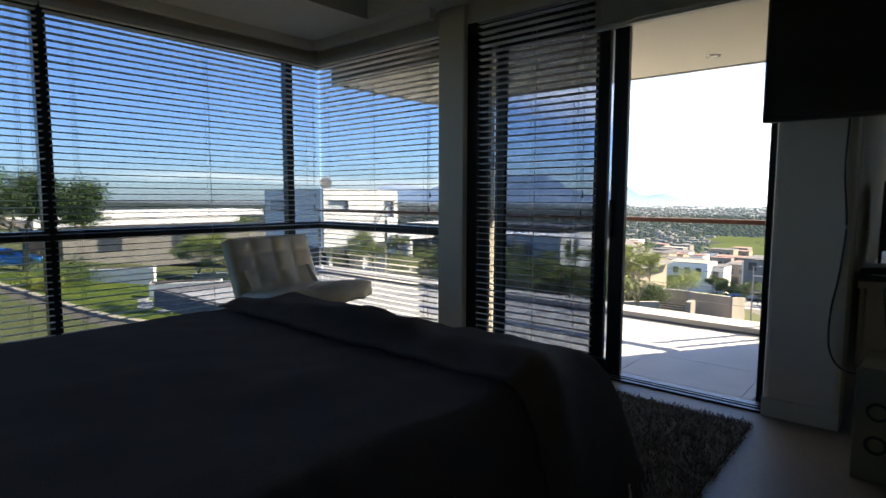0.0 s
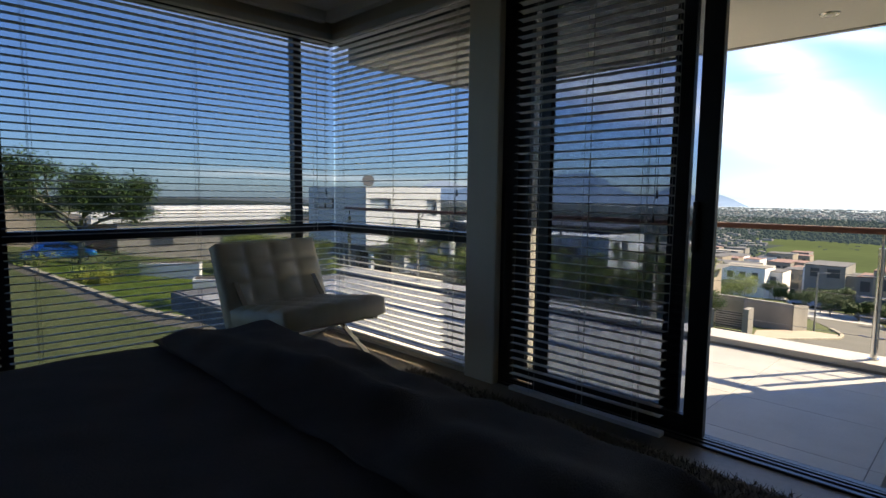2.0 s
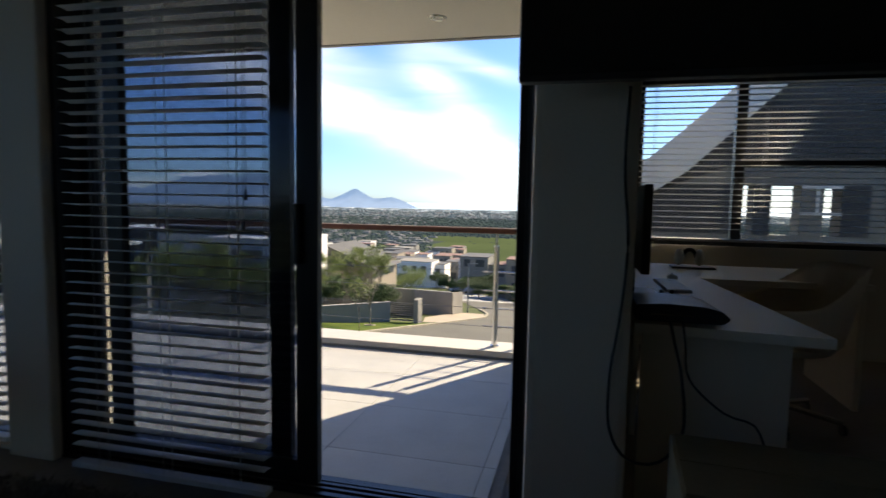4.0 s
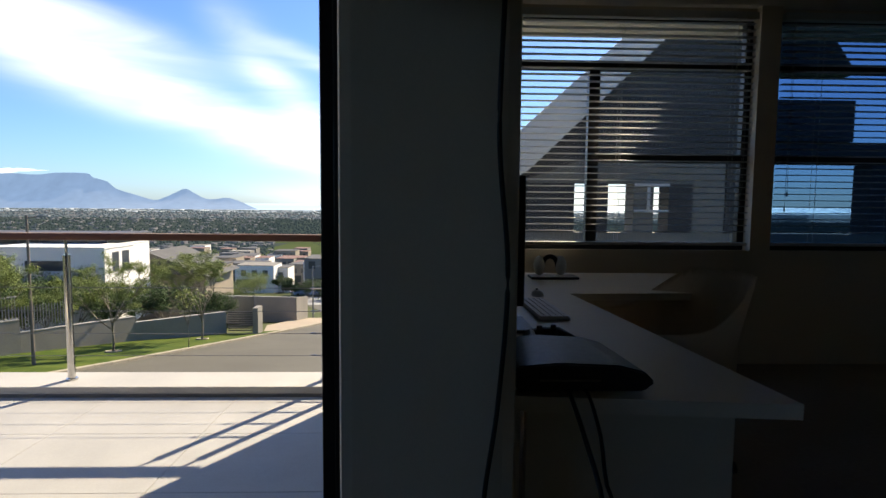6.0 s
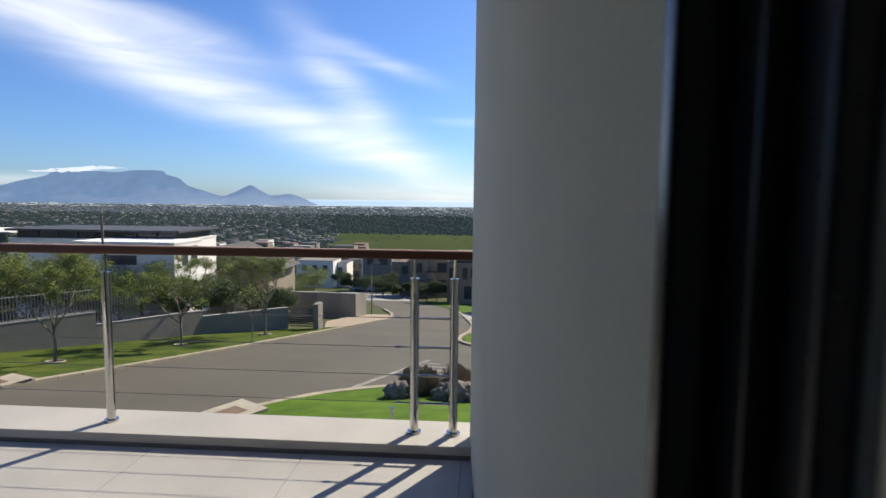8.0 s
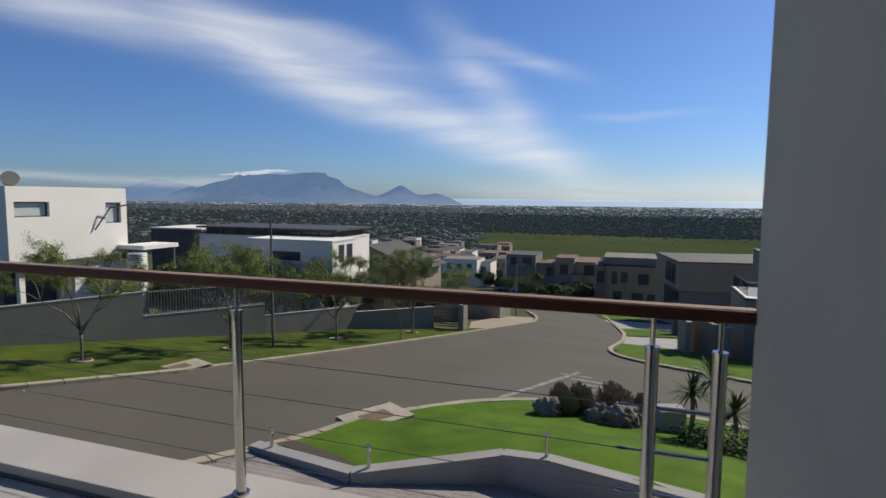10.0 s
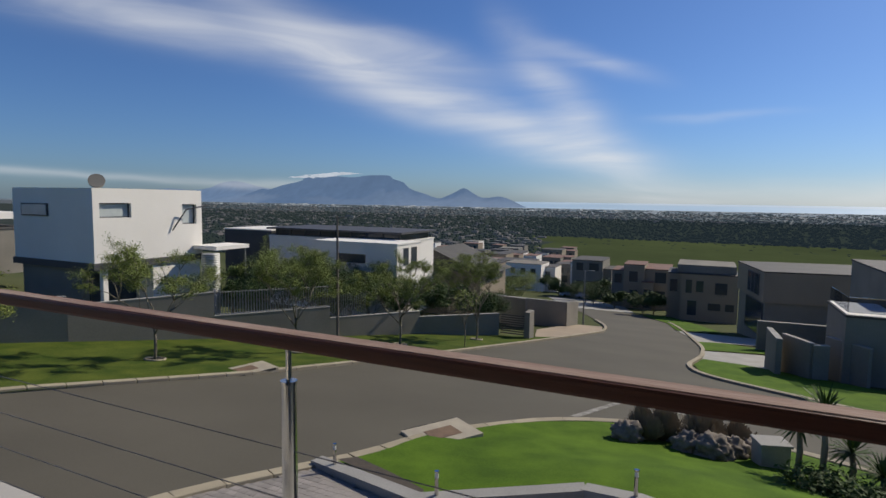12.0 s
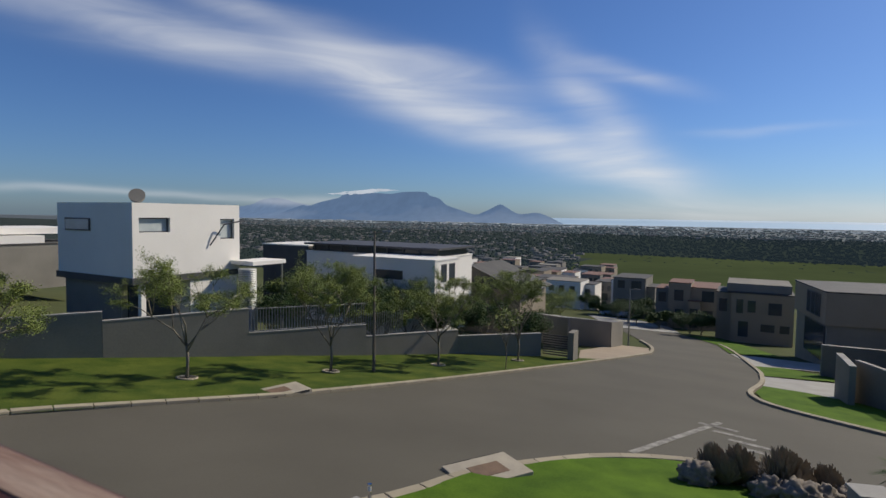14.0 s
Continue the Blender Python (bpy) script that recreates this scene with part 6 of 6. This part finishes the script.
cap = bmesh.new()
for k, (x0, x1, z, q) in enumerate(((-2560, -2120, 139, 11), (-2420, -1960, 152, 9), (-2300, -2020, 157, 10))):
    sweep(cap, [(x0 + (x1 - x0) * t / 24, 2990, z + 3 * noise.noise(Vector((t * .4, k, 0))) + t * .3) for t in range(25)], [max(.3, q * math.sin(math.pi * t / 24) * (.75 + .6 * noise.noise(Vector((t * .55, k, 4))))) for t in range(25)], 8)
# The cap emits its own white to look sunlit.
structure("backdrop_cloud_cap", cap, glow("white_cloud", (0.56, 0.62, 0.7), 1.0, (0.1, 0.1, 0.1)), "white cloud lying along the mountain top", "cloud", smooth=True)


def cloud_material():
    """Thin cirrus: white emission standing for sunlit cloud, in a veil shaped as a slanting band broken by fine
    streaks.
    """
    m = bpy.data.materials.new("thin_cloud")
    m.use_nodes = True
    nt = m.node_tree
    nt.nodes.remove(nt.nodes["Principled BSDF"])
    N, L = nt.nodes.new, nt.links.new
    co = N("ShaderNodeTexCoord")
    sep = N("ShaderNodeSeparateXYZ")
    L(co.outputs["UV"], sep.inputs[0])

    def math_node(op, a, b=None, c=None, clamp=False):
        n = N("ShaderNodeMath")
        n.operation = op
        n.use_clamp = clamp
        for i, v in enumerate((a, b, c)):
            if v is None:
                continue
            if isinstance(v, (int, float)):
                n.inputs[i].default_value = v
            else:
                L(v, n.inputs[i])
        return n.outputs[0]
    u, v = sep.outputs[0], sep.outputs[1]
    mp = N("ShaderNodeMapping")
    mp.inputs["Rotation"].default_value = (0, 0, radians(42))
    mp.inputs["Scale"].default_value = (4.0, 8.0, 1)
    L(co.outputs["UV"], mp.inputs[0])
    fine = N("ShaderNodeTexNoise")
    fine.inputs["Scale"].default_value = 1.6
    fine.inputs["Detail"].default_value = 9
    fine.inputs["Roughness"].default_value = 0.52
    fine.inputs["Distortion"].default_value = 0.7
    L(mp.outputs[0], fine.inputs[0])
    broad = N("ShaderNodeTexNoise")
    broad.inputs["Scale"].default_value = 5.0
    broad.inputs["Detail"].default_value = 4
    L(co.outputs["UV"], broad.inputs[0])

    def band(slope, offset, width, u0, u1, gain):
        """A soft band about v = offset + slope * u, faded beyond u0 and u1."""
        d = math_node("SUBTRACT", v, math_node("MULTIPLY_ADD", u, slope, offset))
        d = math_node("ADD", d, math_node("MULTIPLY_ADD", broad.outputs[0], 0.09, -0.045))
        q = math_node("DIVIDE", d, width)
        g = math_node("POWER", 2.718, math_node("MULTIPLY", math_node("MULTIPLY", q, q), -1.0))
        e0 = N("ShaderNodeMapRange")
        e0.interpolation_type = "SMOOTHSTEP"
        e0.inputs[1].default_value, e0.inputs[2].default_value = u0 - 0.06, u0 + 0.06
        L(u, e0.inputs[0])
        e1 = N("ShaderNodeMapRange")
        e1.interpolation_type = "SMOOTHSTEP"
        e1.inputs[1].default_value, e1.inputs[2].default_value = u1 - 0.08, u1 + 0.08
        e1.inputs[3].default_value, e1.inputs[4].default_value = 1, 0
        L(u, e1.inputs[0])
        return math_node("MULTIPLY", math_node("MULTIPLY", g, gain), math_node("MULTIPLY", e0.outputs[0], e1.outputs[0]))
    total = band(-1.08, 0.857, 0.066, 0.36, 0.68, 0.8)
    for slope, offset, width, u0, u1, gain in ((-0.36, 0.59, 0.055, 0.06, 0.36, 0.62), (-0.75, 0.815, 0.045, 0.24, 0.52, 0.5), (-3.0, 2.15, 0.085, 0.575, 0.64, 0.9), (-1.0, 1.072, 0.026, 0.595, 0.64, 0.75),
                                               (-0.1, 0.343, 0.012, 0.71, 0.745, 0.5), (-0.05, 0.09, 0.012, 0.1, 0.40, 0.4), (0.0, 0.05, 0.04, 0.60, 1.0, 0.5)):
        total = math_node("ADD", total, band(slope, offset, width, u0, u1, gain))
    streak = N("ShaderNodeMapRange")
    streak.inputs[1].default_value, streak.inputs[2].default_value = 0.02, 0.72
    L(fine.outputs[0], streak.inputs[0])
    alpha = math_node("MULTIPLY", total, streak.outputs[0], clamp=True)
    em = N("ShaderNodeEmission")
    em.inputs[0].default_value = (0.93, 0.96, 1.0, 1)
    em.inputs[1].default_value = 0.95
    tr = N("ShaderNodeBsdfTransparent")
    mx = N("ShaderNodeMixShader")
    L(alpha, mx.inputs[0])
    L(tr.outputs[0], mx.inputs[1])
    L(em.outputs[0], mx.inputs[2])
    L(mx.outputs[0], nt.nodes["Material Output"].inputs[0])
    return m


def cloud_sheet():
    """A curved sheet far behind the mountains; u runs with bearing from -80 to 30 degrees, v with elevation from -1 to 32."""
    bm = bmesh.new()
    uv = bm.loops.layers.uv.new("UV")
    nu, nv = 44, 16
    g = [[bm.verts.new((4200 * math.sin(radians(-80 + 110 * i / nu)), 4200 * math.cos(radians(-80 + 110 * i / nu)), 4200 * math.tan(radians(-1 + 33 * j / nv)))) for j in range(nv + 1)] for i in range(nu + 1)]
    for i in range(nu):
        for j in range(nv):
            f = bm.faces.new((g[i][j], g[i + 1][j], g[i + 1][j + 1], g[i][j + 1]))
            for lp, (a, b) in zip(f.loops, ((i, j), (i + 1, j), (i + 1, j + 1), (i, j + 1))):
                lp[uv].uv = (a / nu, b / nv)
    return bm


structure("backdrop_clouds", cloud_sheet(), cloud_material(), "thin white streaks of high cloud across a blue sky", "cloud", smooth=True)

# ---- driveway pavers ----
dv = bpy.data.objects["driveway"]
pv = None
r = random.Random(9)


def inside(x, y, poly):
    c = False
    for (x0, y0), (x1, y1) in zip(poly, poly[1:] + poly[:1]):
        if (y0 > y) != (y1 > y) and x < (x1 - x0) * (y - y0) / (y1 - y0) + x0:
            c = not c
    return c


count = 0
far_v, far_f = [], []
for i in range(46):
    for j in range(44):
        x, y = -9.0 + i * 0.205 + (0.1 if j % 2 else 0), 7.0 + (44 - j) * 0.205
        if not all(inside(x + a, y + b, DRIVE) for a in (-.1, .1) for b in (-.1, .1)):
            continue
        z = ground_z(x, y) + 0.005
        if count < 300:
            if pv is None:
                pv = part("paver", boxes((-.098, .098, -.098, .098, 0, .03)), M["paving"], dv, at=(x, y, z), turn=(-7.97, 0, 0))
            else:
                again(pv, dv, (x, y, z + r.uniform(-.003, .003)), (-7.97, 0, 0))
            count += 1
        else:
            k = len(far_v)
            for a, b in ((-.098, -.098), (.098, -.098), (.098, .098), (-.098, .098)):
                far_v.append((x + a, y + b, z + .03 - .14 * b))
            for a, b in ((-.098, -.098), (.098, -.098), (.098, .098), (-.098, .098)):
                far_v.append((x + a, y + b, z - .14 * b))
            far_f += [(k, k + 1, k + 2, k + 3), (k + 4, k + 5, k + 1, k), (k + 5, k + 6, k + 2, k + 1), (k + 6, k + 7, k + 3, k + 2), (k + 7, k + 4, k, k + 3)]
me = bpy.data.meshes.new("pavers")
me.from_pydata(far_v, [], far_f)
me.materials.append(M["paving"])
rest = new("pavers", me)
rest.parent = dv
rest["kind"] = "stuff"

gb = thing("glass_balustrade", (0, 0, 0), "clear glass balustrade round the corner house terrace", "balustrade")
part("panel", boxes((7.65, 10.05, 42.02, 42.06, -4.48, -3.68)), M["glass"], gb)
part("panel", boxes((7.66, 7.70, 42.1, 46.9, -4.48, -3.68)), M["glass"], gb)
part("top_rail", boxes((7.63, 10.08, 42.0, 42.08, -3.68, -3.62)), M["steel"], gb)
